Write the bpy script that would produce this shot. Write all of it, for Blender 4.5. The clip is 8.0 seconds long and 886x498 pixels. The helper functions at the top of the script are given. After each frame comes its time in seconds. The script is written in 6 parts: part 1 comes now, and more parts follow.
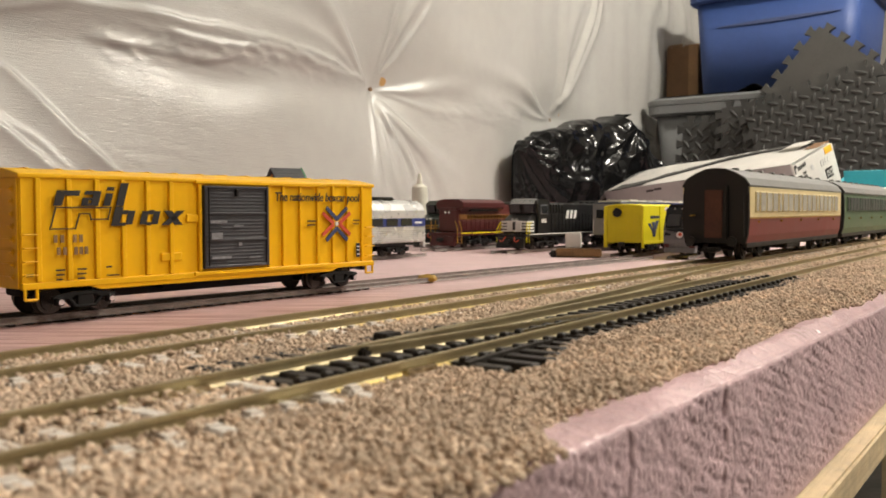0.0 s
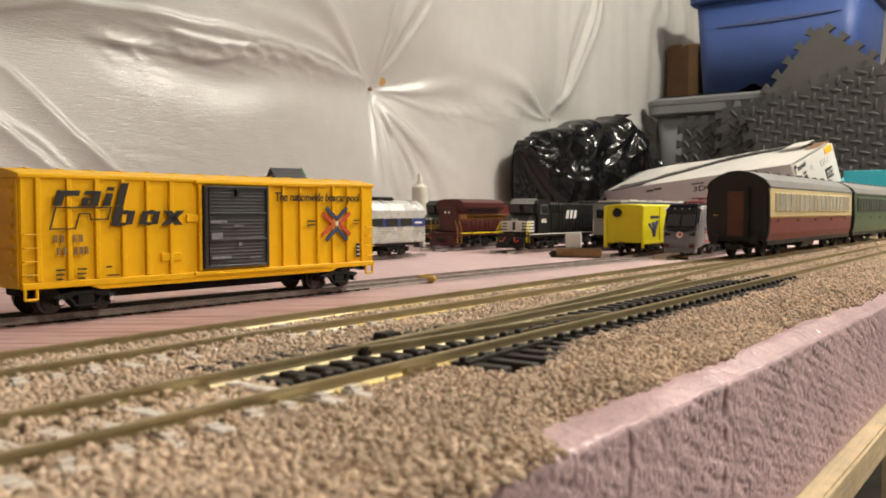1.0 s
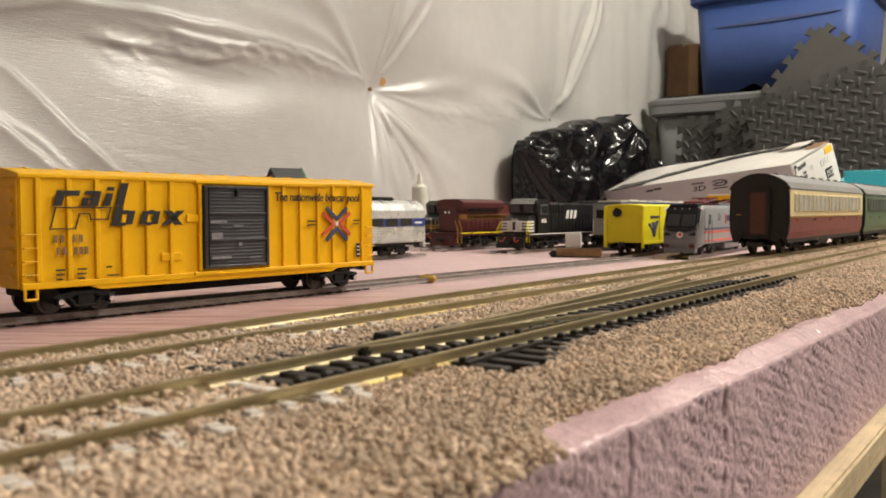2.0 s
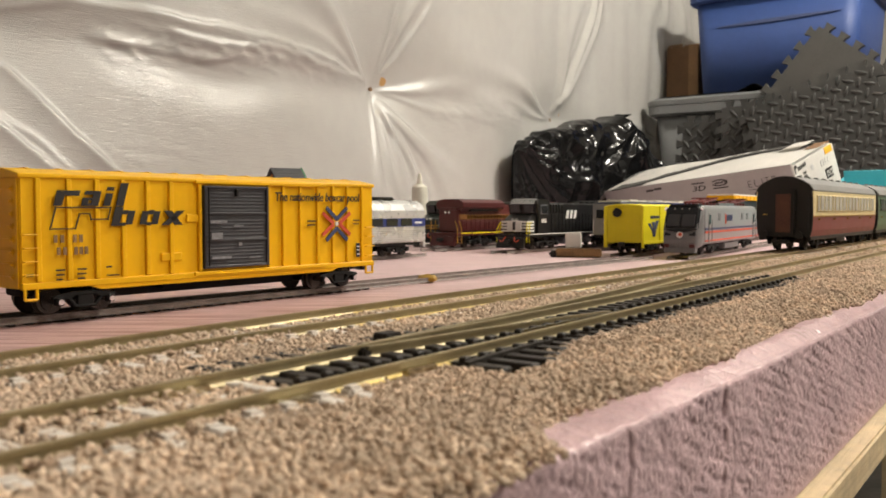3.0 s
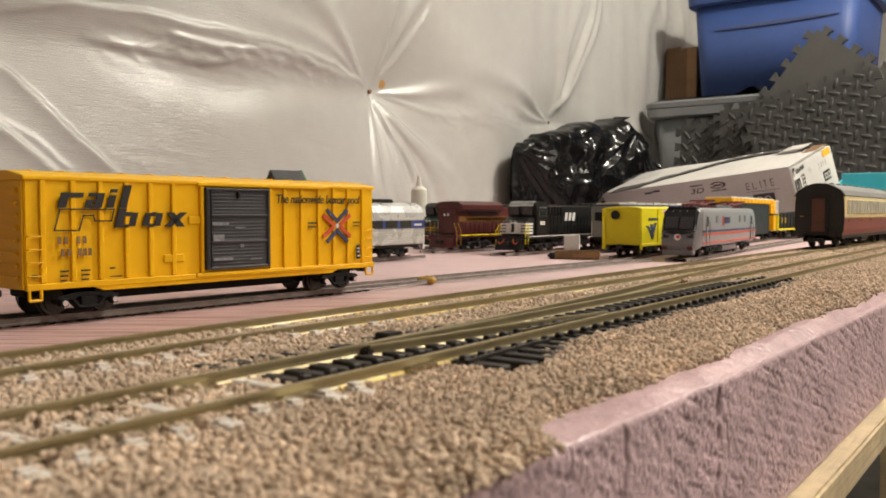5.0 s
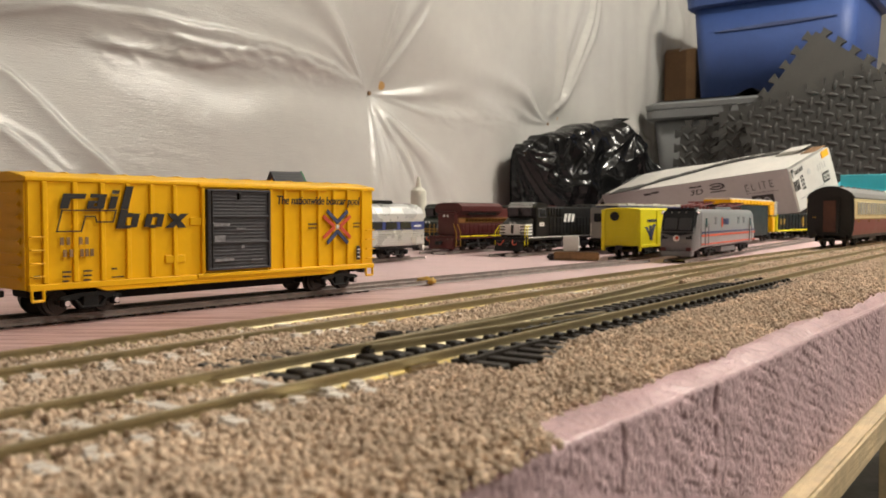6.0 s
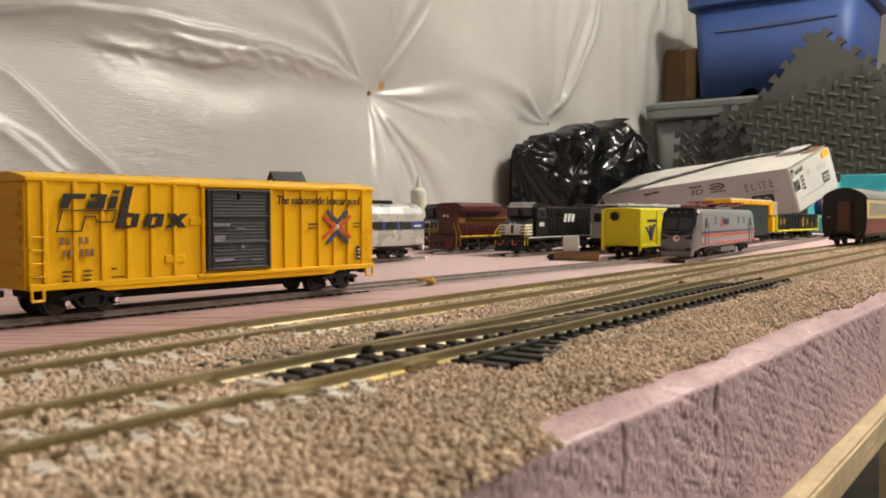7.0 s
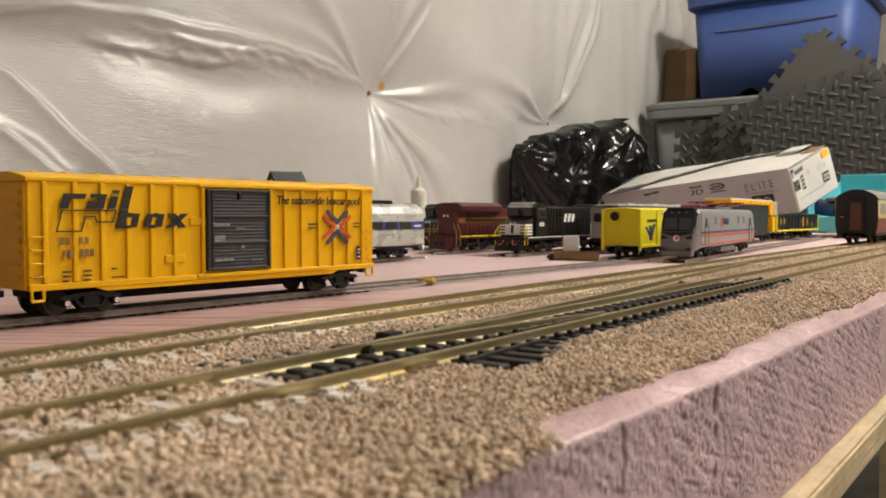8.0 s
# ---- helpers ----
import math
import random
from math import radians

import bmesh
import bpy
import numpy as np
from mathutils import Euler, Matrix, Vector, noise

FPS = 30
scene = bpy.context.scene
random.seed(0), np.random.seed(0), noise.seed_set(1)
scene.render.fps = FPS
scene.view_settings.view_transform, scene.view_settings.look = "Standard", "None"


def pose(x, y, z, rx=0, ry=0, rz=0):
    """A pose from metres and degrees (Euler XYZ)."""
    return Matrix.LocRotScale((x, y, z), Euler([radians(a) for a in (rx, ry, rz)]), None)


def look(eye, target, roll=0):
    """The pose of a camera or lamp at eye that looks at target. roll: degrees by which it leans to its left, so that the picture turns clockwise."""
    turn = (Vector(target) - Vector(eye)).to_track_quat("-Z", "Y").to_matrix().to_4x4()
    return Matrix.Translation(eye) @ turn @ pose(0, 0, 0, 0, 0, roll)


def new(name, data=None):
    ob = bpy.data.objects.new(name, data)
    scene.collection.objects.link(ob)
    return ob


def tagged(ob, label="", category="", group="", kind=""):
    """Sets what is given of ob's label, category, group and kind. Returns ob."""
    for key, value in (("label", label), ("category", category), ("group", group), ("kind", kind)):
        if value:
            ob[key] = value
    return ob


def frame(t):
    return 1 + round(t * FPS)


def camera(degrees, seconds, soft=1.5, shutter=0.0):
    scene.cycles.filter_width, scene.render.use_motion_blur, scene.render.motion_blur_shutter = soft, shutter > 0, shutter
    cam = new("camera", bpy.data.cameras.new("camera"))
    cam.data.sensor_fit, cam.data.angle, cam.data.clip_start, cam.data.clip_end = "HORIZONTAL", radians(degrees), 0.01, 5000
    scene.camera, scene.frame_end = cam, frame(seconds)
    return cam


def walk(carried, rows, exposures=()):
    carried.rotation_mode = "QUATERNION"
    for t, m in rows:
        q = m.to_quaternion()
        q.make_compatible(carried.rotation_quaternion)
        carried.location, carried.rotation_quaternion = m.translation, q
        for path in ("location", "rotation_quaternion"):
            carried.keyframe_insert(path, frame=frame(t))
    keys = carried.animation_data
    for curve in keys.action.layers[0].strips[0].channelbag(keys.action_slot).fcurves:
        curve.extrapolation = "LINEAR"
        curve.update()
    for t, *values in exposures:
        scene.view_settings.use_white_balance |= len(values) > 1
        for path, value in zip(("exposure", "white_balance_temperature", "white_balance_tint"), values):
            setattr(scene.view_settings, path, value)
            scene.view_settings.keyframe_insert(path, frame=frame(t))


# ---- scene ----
cam = camera(54.365, 8.0, soft=1.7)
cam.data.dof.use_dof, cam.data.dof.focus_distance, cam.data.dof.aperture_fstop = True, 0.42, 46.0
EARLY = look((0.00237, 0.00148, 0.03035), (0.81095, 0.58823, -0.01372), -0.11)
LATE = look((-0.00264, -0.00157, 0.03030), (0.80726, 0.58362, -0.00982), -0.04)
walk(cam, [(0.0, EARLY), (1.5, EARLY), (3.0, EARLY), (4.0, EARLY.lerp(LATE, 0.02)), (4.5, EARLY.lerp(LATE, 0.18)),
           (4.7, EARLY.lerp(LATE, 0.35)), (5.3, EARLY.lerp(LATE, 0.88)), (5.8, LATE), (6.5, LATE), (8.0, LATE)],
     exposures=[(0.0, 0.06), (4.5, 0.06), (5.8, -0.06), (8.0, -0.06)])

# ---- light: an unseen lamp under the basement ceiling, and an added fill ----
world = bpy.data.worlds.new("basement_air")
world.use_nodes = True
world.node_tree.nodes["Background"].inputs[0].default_value = (0.9, 0.85, 0.78, 1)
world.node_tree.nodes["Background"].inputs[1].default_value = 0.02
scene.world = world


def unseen_lamp(x, y, z, watts, radius, colour):
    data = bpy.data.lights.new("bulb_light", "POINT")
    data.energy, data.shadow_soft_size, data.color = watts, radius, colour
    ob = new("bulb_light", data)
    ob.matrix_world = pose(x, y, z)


# first the main lamp, then a fill added to brighten foreground and foam face
KEY_AND_FILL = [(1.60, -0.32, 1.34, 88.0), (0.72, -1.25, 1.34, 38.0)]
for bx_, by_, bz_, bw_ in KEY_AND_FILL:
    unseen_lamp(bx_, by_, bz_, bw_, 0.05, (1.0, 0.955, 0.86))


# ---- materials ----
def mat(name, base, rough=0.5, metal=0.0, var=0.12, scale=60.0, bump=0.0, bump_scale=400.0, coat=0.0, second=None, island=0.0, rvar=0.1, spec=0.5):
    m = bpy.data.materials.new(name)
    m.use_nodes = True
    nt = m.node_tree
    b = nt.nodes["Principled BSDF"]
    b.inputs["Metallic"].default_value = metal
    b.inputs["Specular IOR Level"].default_value = spec
    b.inputs["Coat Weight"].default_value = coat
    tc = nt.nodes.new("ShaderNodeTexCoord")
    n1 = nt.nodes.new("ShaderNodeTexNoise")
    n1.inputs["Scale"].default_value, n1.inputs["Detail"].default_value = scale, 6
    nt.links.new(tc.outputs["Object"], n1.inputs["Vector"])
    n2 = nt.nodes.new("ShaderNodeTexNoise")
    n2.inputs["Scale"].default_value, n2.inputs["Detail"].default_value = scale * 9, 3
    nt.links.new(tc.outputs["Object"], n2.inputs["Vector"])
    add = nt.nodes.new("ShaderNodeMath")
    add.operation = "MULTIPLY_ADD"
    nt.links.new(n1.outputs["Fac"], add.inputs[0])
    add.inputs[1].default_value = 0.65
    sc = nt.nodes.new("ShaderNodeMath")
    sc.operation = "MULTIPLY"
    sc.inputs[1].default_value = 0.35
    nt.links.new(n2.outputs["Fac"], sc.inputs[0])
    nt.links.new(sc.outputs[0], add.inputs[2])
    ramp = nt.nodes.new("ShaderNodeValToRGB")
    dark = second if second else tuple(c * (1 - var * 1.6) for c in base)
    lite = base if second else tuple(min(1, c * (1 + var)) for c in base)
    ramp.color_ramp.elements[0].position, ramp.color_ramp.elements[1].position = 0.32, 0.68
    ramp.color_ramp.elements[0].color, ramp.color_ramp.elements[1].color = (*dark, 1), (*lite, 1)
    nt.links.new(add.outputs[0], ramp.inputs["Fac"])
    out = ramp.outputs["Color"]
    if island:
        geo = nt.nodes.new("ShaderNodeNewGeometry")
        hsv = nt.nodes.new("ShaderNodeHueSaturation")
        mr = nt.nodes.new("ShaderNodeMapRange")
        mr.inputs["To Min"].default_value, mr.inputs["To Max"].default_value = 1 - island, 1 + island
        nt.links.new(geo.outputs["Random Per Island"], mr.inputs["Value"])
        nt.links.new(mr.outputs[0], hsv.inputs["Value"])
        nt.links.new(out, hsv.inputs["Color"])
        out = hsv.outputs["Color"]
    nt.links.new(out, b.inputs["Base Color"])
    rr = nt.nodes.new("ShaderNodeMapRange")
    rr.inputs["To Min"].default_value, rr.inputs["To Max"].default_value = max(0.02, rough - rvar), min(1, rough + rvar)
    nt.links.new(n1.outputs["Fac"], rr.inputs["Value"])
    nt.links.new(rr.outputs[0], b.inputs["Roughness"])
    if bump:
        n3 = nt.nodes.new("ShaderNodeTexNoise")
        n3.inputs["Scale"].default_value, n3.inputs["Detail"].default_value = bump_scale, 5
        nt.links.new(tc.outputs["Object"], n3.inputs["Vector"])
        bp = nt.nodes.new("ShaderNodeBump")
        bp.inputs["Strength"].default_value, bp.inputs["Distance"].default_value = 0.6, bump
        nt.links.new(n3.outputs["Fac"], bp.inputs["Height"])
        nt.links.new(bp.outputs[0], b.inputs["Normal"])
    return m


M = dict(
    foam=mat("pink_foam", (0.60, 0.40, 0.42), 0.6, var=0.1, scale=30, bump=0.0006, bump_scale=350),
    foam_skin=mat("pink_foam_skin", (0.66, 0.45, 0.47), 0.22, var=0.1, scale=60, bump=0.0013, bump_scale=420),
    foam_cut=mat("pink_foam_cut", (0.62, 0.44, 0.47), 0.75, var=0.16, scale=60, bump=0.0012, bump_scale=260),
    ballast=mat("ballast_grain", (0.635, 0.492, 0.368), 0.85, var=0.18, scale=55, island=0.22, spec=0.3),
    rail=mat("rail_nickel_silver", (0.37, 0.30, 0.16), 0.46, metal=0.5, var=0.25, scale=150, second=(0.27, 0.215, 0.115)),
    # brighter than the rail: the lamp's glint on the foot, put into the colour
    foot=mat("rail_foot_glint", (0.80, 0.63, 0.25), 0.32, metal=0.95, var=0.2, scale=90),
    bright=mat("polished_rail", (0.75, 0.7, 0.55), 0.18, metal=1.0, var=0.08, scale=200),
    tie_black=mat("black_tie_plastic", (0.030, 0.023, 0.018), 0.62, var=0.3, scale=300, bump=0.0002, bump_scale=900, spec=0.28),
    tie_white=mat("pale_tie_plastic", (0.72, 0.66, 0.60), 0.7, var=0.15, scale=200),
    wood=mat("pine_edge", (0.64, 0.50, 0.30), 0.6, var=0.2, scale=25, bump=0.0004, bump_scale=200),
    bark=mat("weathered_wood", (0.26, 0.15, 0.06), 0.7, var=0.3, scale=90, bump=0.0006, bump_scale=300),
    yellow=mat("boxcar_yellow", (0.86, 0.475, 0.002), 0.45, var=0.04, scale=40, bump=0.00005, bump_scale=1500, spec=0.28),
    lemon=mat("lemon_yellow", (0.83, 0.72, 0.01), 0.45, var=0.05, scale=40),
    black=mat("black_plastic", (0.009, 0.0085, 0.008), 0.45, var=0.3, scale=100, spec=0.4),
    # trucks and underframes: black, dulled further to stand for overhead shade
    underblack=mat("shaded_underframe_black", (0.008, 0.007, 0.0065), 0.7, var=0.3, scale=100, spec=0.22),
    ink=mat("black_print", (0.02, 0.018, 0.016), 0.5, var=0.1, scale=100),
    door=mat("door_black", (0.045, 0.045, 0.05), 0.42, var=0.15, scale=80),
    scuff=mat("grey_scuff", (0.22, 0.22, 0.23), 0.6, var=0.3, scale=500),
    steel=mat("wheel_steel", (0.06, 0.052, 0.046), 0.4, metal=0.6, var=0.2, scale=200),
    chrome=mat("bright_axle", (0.8, 0.8, 0.8), 0.12, metal=1.0, var=0.05, scale=200),
    red=mat("signal_red", (0.62, 0.085, 0.035), 0.5, var=0.08, scale=80),
    navy=mat("navy_print", (0.045, 0.06, 0.14), 0.5, var=0.1, scale=80),
    white=mat("white_paint", (0.78, 0.77, 0.74), 0.5, var=0.06, scale=80),
    cream=mat("coach_cream", (0.72, 0.60, 0.33), 0.45, var=0.06, scale=60),
    crimson=mat("coach_crimson", (0.19, 0.040, 0.038), 0.42, var=0.1, scale=60),
    roofgrey=mat("coach_roof_grey", (0.20, 0.195, 0.185), 0.6, var=0.15, scale=60),
    green=mat("coach_green", (0.09, 0.14, 0.075), 0.45, var=0.1, scale=60),
    coachend=mat("coach_end_black", (0.010, 0.0095, 0.0095), 0.55, var=0.2, scale=80),
    brown=mat("corridor_brown", (0.10, 0.035, 0.02), 0.55, var=0.2, scale=80),
    glass=mat("dark_window", (0.03, 0.032, 0.035), 0.12, var=0.2, scale=60),
    paleglass=mat("pale_window", (0.50, 0.47, 0.40), 0.18, var=0.15, scale=60),
    silver=mat("stainless_car", (0.70, 0.70, 0.685), 0.28, metal=0.5, var=0.08, scale=60),
    blueband=mat("blue_band", (0.03, 0.05, 0.20), 0.4, var=0.1, scale=60),
    maroon=mat("loco_maroon", (0.085, 0.016, 0.015), 0.4, var=0.12, scale=60),
    gold=mat("loco_gold", (0.42, 0.25, 0.03), 0.45, var=0.1, scale=60),
    darkgold=mat("faded_gold_band", (0.20, 0.085, 0.018), 0.5, var=0.15, scale=60),
    darkgreen=mat("loco_dark_green", (0.016, 0.024, 0.016), 0.4, var=0.15, scale=60),
    locogrey=mat("loco_silver_grey", (0.30, 0.305, 0.305), 0.36, metal=0.2, var=0.06, scale=60),
    nosegrey=mat("loco_nose_grey", (0.165, 0.165, 0.165), 0.4, var=0.1, scale=60),
    bluebin=mat("blue_tote_plastic", (0.026, 0.057, 0.19), 0.55, var=0.07, scale=8, bump=0.0004, bump_scale=500),
    greybin=mat("grey_tote_plastic", (0.155, 0.157, 0.158), 0.5, var=0.08, scale=8, bump=0.0004, bump_scale=500),
    mat_plain=mat("grey_foam_mat", (0.058, 0.055, 0.050), 0.85, var=0.1, scale=25, bump=0.0006, bump_scale=600),
    mat_tread=mat("tread_foam_mat", (0.038, 0.0365, 0.034), 0.48, var=0.12, scale=25, bump=0.0005, bump_scale=600),
    bag=mat("black_bin_bag", (0.0035, 0.0035, 0.004), 0.16, var=0.2, scale=30, bump=0.0012, bump_scale=90),
    card=mat("printed_carton", (0.54, 0.52, 0.485), 0.6, var=0.08, scale=14),
    cardgrey=mat("printed_carton_grey", (0.42, 0.42, 0.415), 0.5, var=0.06, scale=14),
    kraft=mat("kraft_cardboard", (0.19, 0.105, 0.05), 0.8, var=0.15, scale=20),
    # same cardboard as kraft, lightened for the face towards the light
    kraftlit=mat("lit_cardboard", (0.29, 0.165, 0.075), 0.8, var=0.12, scale=20),
    orange=mat("orange_label", (0.85, 0.42, 0.02), 0.5, var=0.06, scale=60),
    teal=mat("teal_card", (0.10, 0.46, 0.52), 0.5, var=0.06, scale=20),
    paper=mat("white_paper", (0.78, 0.77, 0.74), 0.7, var=0.05, scale=30),
    translucent=mat("milky_plastic", (0.72, 0.70, 0.60), 0.35, var=0.05, scale=60),
    slate=mat("model_roof_slate", (0.06, 0.06, 0.065), 0.7, var=0.2, scale=200),
    modelgreen=mat("model_trim_green", (0.03, 0.16, 0.07), 0.5, var=0.1, scale=100),
    modelorange=mat("model_wall_orange", (0.45, 0.17, 0.05), 0.6, var=0.15, scale=100),
    plaster=mat("basement_plaster", (0.62, 0.58, 0.52), 0.9, var=0.1, scale=3, bump=0.002, bump_scale=40),
    concrete=mat("floor_concrete", (0.22, 0.21, 0.20), 0.85, var=0.2, scale=4, bump=0.001, bump_scale=60),
    tanfoam=mat("tan_pin_foam", (0.50, 0.29, 0.10), 0.7, var=0.15, scale=100),
    # grey yard rails, toned down to carry the shade under the stock
    darkrail=mat("dark_yard_rail", (0.23, 0.195, 0.175), 0.6, metal=0.1, var=0.25, scale=150),
    yardfoam=mat("scored_pink_foam", (0.66, 0.49, 0.50), 0.5, var=0.20, scale=45, second=(0.52, 0.37, 0.37), bump=0.0006, bump_scale=220),
    darkblue=mat("dark_blue_plastic", (0.012, 0.02, 0.09), 0.3, var=0.2, scale=60),
    greyplastic=mat("grey_plastic", (0.13, 0.135, 0.15), 0.45, var=0.15, scale=60),
)


def sheeting_material():
    """White woven poly sheeting: satin, with a fine thread relief."""
    m = mat("white_poly_sheeting", (0.42, 0.41, 0.385), 0.19, var=0.04, scale=5, rvar=0.05)
    nt = m.node_tree
    b = nt.nodes["Principled BSDF"]
    tc = nt.nodes.new("ShaderNodeTexCoord")
    mp = nt.nodes.new("ShaderNodeMapping")
    mp.inputs["Scale"].default_value = (42, 1, 900)
    nt.links.new(tc.outputs["Object"], mp.inputs["Vector"])
    n = nt.nodes.new("ShaderNodeTexNoise")
    n.inputs["Scale"].default_value, n.inputs["Detail"].default_value = 1.0, 4
    nt.links.new(mp.outputs[0], n.inputs["Vector"])
    bp = nt.nodes.new("ShaderNodeBump")
    bp.inputs["Strength"].default_value, bp.inputs["Distance"].default_value = 0.8, 0.0007
    nt.links.new(n.outputs["Fac"], bp.inputs["Height"])
    nt.links.new(bp.outputs[0], b.inputs["Normal"])
    return m


M["sheet"] = sheeting_material()


def stretch_bump(m, scale, distance, strength=0.7, detail=5):
    """Adds fine relief that is longer one way than the other."""
    nt = m.node_tree
    tc = nt.nodes.new("ShaderNodeTexCoord")
    mp = nt.nodes.new("ShaderNodeMapping")
    mp.inputs["Scale"].default_value = scale
    nt.links.new(tc.outputs["Object"], mp.inputs["Vector"])
    n = nt.nodes.new("ShaderNodeTexNoise")
    n.inputs["Scale"].default_value, n.inputs["Detail"].default_value = 1.0, detail
    nt.links.new(mp.outputs[0], n.inputs["Vector"])
    bp = nt.nodes.new("ShaderNodeBump")
    bp.inputs["Strength"].default_value, bp.inputs["Distance"].default_value = strength, distance
    nt.links.new(n.outputs["Fac"], bp.inputs["Height"])
    nt.links.new(bp.outputs[0], nt.nodes["Principled BSDF"].inputs["Normal"])


stretch_bump(M["foam_cut"], (1300, 900, 700), 0.0007, 0.7)
stretch_bump(M["bag"], (70, 70, 45), 0.0020, 0.35, 3)
M["bag"].node_tree.nodes["Principled BSDF"].inputs["Specular IOR Level"].default_value = 0.27
stretch_bump(M["wood"], (30, 700, 700), 0.0006)


def scored(m):
    """Shallow parallel scratches across the yard foam, as relief and as a faint tone."""
    nt = m.node_tree
    b = nt.nodes["Principled BSDF"]
    tc = nt.nodes.new("ShaderNodeTexCoord")
    turn = nt.nodes.new("ShaderNodeMapping")
    turn.inputs["Rotation"].default_value = (0, 0, radians(-38))
    nt.links.new(tc.outputs["Object"], turn.inputs["Vector"])
    mp = nt.nodes.new("ShaderNodeMapping")
    mp.inputs["Scale"].default_value = (330, 16, 1)
    nt.links.new(turn.outputs[0], mp.inputs["Vector"])
    wv = nt.nodes.new("ShaderNodeTexNoise")
    wv.inputs["Scale"].default_value, wv.inputs["Detail"].default_value = 1.0, 5
    nt.links.new(mp.outputs[0], wv.inputs["Vector"])
    old = b.inputs["Base Color"].links[0].from_socket
    mix = nt.nodes.new("ShaderNodeMix")
    mix.data_type, mix.blend_type = "RGBA", "MULTIPLY"
    ramp = nt.nodes.new("ShaderNodeValToRGB")
    ramp.color_ramp.elements[0].position, ramp.color_ramp.elements[1].position = 0.36, 0.60
    ramp.color_ramp.elements[0].color, ramp.color_ramp.elements[1].color = (0.50, 0.34, 0.27, 1), (1, 0.95, 0.92, 1)
    nt.links.new(wv.outputs["Fac"], ramp.inputs["Fac"])
    sep = nt.nodes.new("ShaderNodeSeparateXYZ")
    nt.links.new(tc.outputs["Object"], sep.inputs[0])
    fade = nt.nodes.new("ShaderNodeMapRange")
    fade.inputs["From Min"].default_value, fade.inputs["From Max"].default_value = 0.50, 0.22
    fade.inputs["To Min"].default_value, fade.inputs["To Max"].default_value = 0.10, 0.95
    nt.links.new(sep.outputs["X"], fade.inputs["Value"])
    nt.links.new(fade.outputs[0], mix.inputs[0])
    nt.links.new(old, mix.inputs[6])
    nt.links.new(ramp.outputs["Color"], mix.inputs[7])
    nt.links.new(mix.outputs[2], b.inputs["Base Color"])
    bp = nt.nodes.new("ShaderNodeBump")
    bp.inputs["Strength"].default_value, bp.inputs["Distance"].default_value = 0.5, 0.0005
    nt.links.new(wv.outputs["Fac"], bp.inputs["Height"])
    nt.links.new(bp.outputs[0], b.inputs["Normal"])


scored(M["yardfoam"])


# ---- mesh helpers ----
def part(name, bm, material, parent, label=""):
    """Links a bmesh as one mesh object, under a thing or a part."""
    bmesh.ops.recalc_face_normals(bm, faces=bm.faces)
    me = bpy.data.meshes.new(name)
    bm.to_mesh(me)
    bm.free()
    me.materials.append(material)
    ob = new(name, me)
    ob.parent = parent
    if label:
        tagged(ob, label)
    return ob


def thing(name, m, label, category, group="", kind=""):
    ob = new(name)
    ob.empty_display_size = 0.01
    ob.matrix_world = m
    return tagged(ob, label, category, group, kind)


def box(x0, x1, y0, y1, z0, z1, bm=None):
    bm = bm or bmesh.new()
    v = [bm.verts.new(c) for c in ((x0, y0, z0), (x1, y0, z0), (x1, y1, z0), (x0, y1, z0), (x0, y0, z1), (x1, y0, z1), (x1, y1, z1), (x0, y1, z1))]
    for f in ((3, 2, 1, 0), (4, 5, 6, 7), (0, 1, 5, 4), (1, 2, 6, 5), (2, 3, 7, 6), (3, 0, 4, 7)):
        bm.faces.new([v[i] for i in f])
    return bm


def bevel(bm, width, seg=2):
    bmesh.ops.recalc_face_normals(bm, faces=bm.faces)
    edges = [e for e in bm.edges if len(e.link_faces) == 2 and e.calc_face_angle(0) > 0.5]
    bmesh.ops.bevel(bm, geom=edges, offset=width, segments=seg, affect="EDGES", clamp_overlap=True)
    return bm


def cyl(centre, axis, r, depth, bm=None, seg=16, r2=None):
    bm = bm or bmesh.new()
    q = Vector((0, 0, 1)).rotation_difference(Vector(axis)).to_matrix().to_4x4()
    bmesh.ops.create_cone(bm, cap_ends=True, segments=seg, radius1=r, radius2=r if r2 is None else r2, depth=depth, matrix=Matrix.Translation(centre) @ q)
    return bm


def prism(profile, x0, x1, bm=None):
    """A (y, z) outline drawn out along x."""
    bm = bm or bmesh.new()
    a = [bm.verts.new((x0, y, z)) for y, z in profile]
    b = [bm.verts.new((x1, y, z)) for y, z in profile]
    n = len(profile)
    for i in range(n):
        bm.faces.new((a[i], a[(i + 1) % n], b[(i + 1) % n], b[i]))
    bm.faces.new(a[::-1]), bm.faces.new(b)
    return bm


def slab(outline, y0, y1, bm=None):
    """An (x, z) outline drawn out along y."""
    bm = bm or bmesh.new()
    a = [bm.verts.new((x, y0, z)) for x, z in outline]
    b = [bm.verts.new((x, y1, z)) for x, z in outline]
    n = len(outline)
    for i in range(n):
        bm.faces.new((a[i], b[i], b[(i + 1) % n], a[(i + 1) % n]))
    bm.faces.new(a), bm.faces.new(b[::-1])
    return bm


def loft(rings, bm=None, cap=True):
    """Joins rings of equally many points into one skin."""
    bm = bm or bmesh.new()
    vs = [[bm.verts.new(p) for p in ring] for ring in rings]
    n = len(vs[0])
    for a, b in zip(vs, vs[1:]):
        for i in range(n):
            bm.faces.new((a[i], a[(i + 1) % n], b[(i + 1) % n], b[i]))
    if cap:
        bm.faces.new(vs[0][::-1]), bm.faces.new(vs[-1])
    return bm


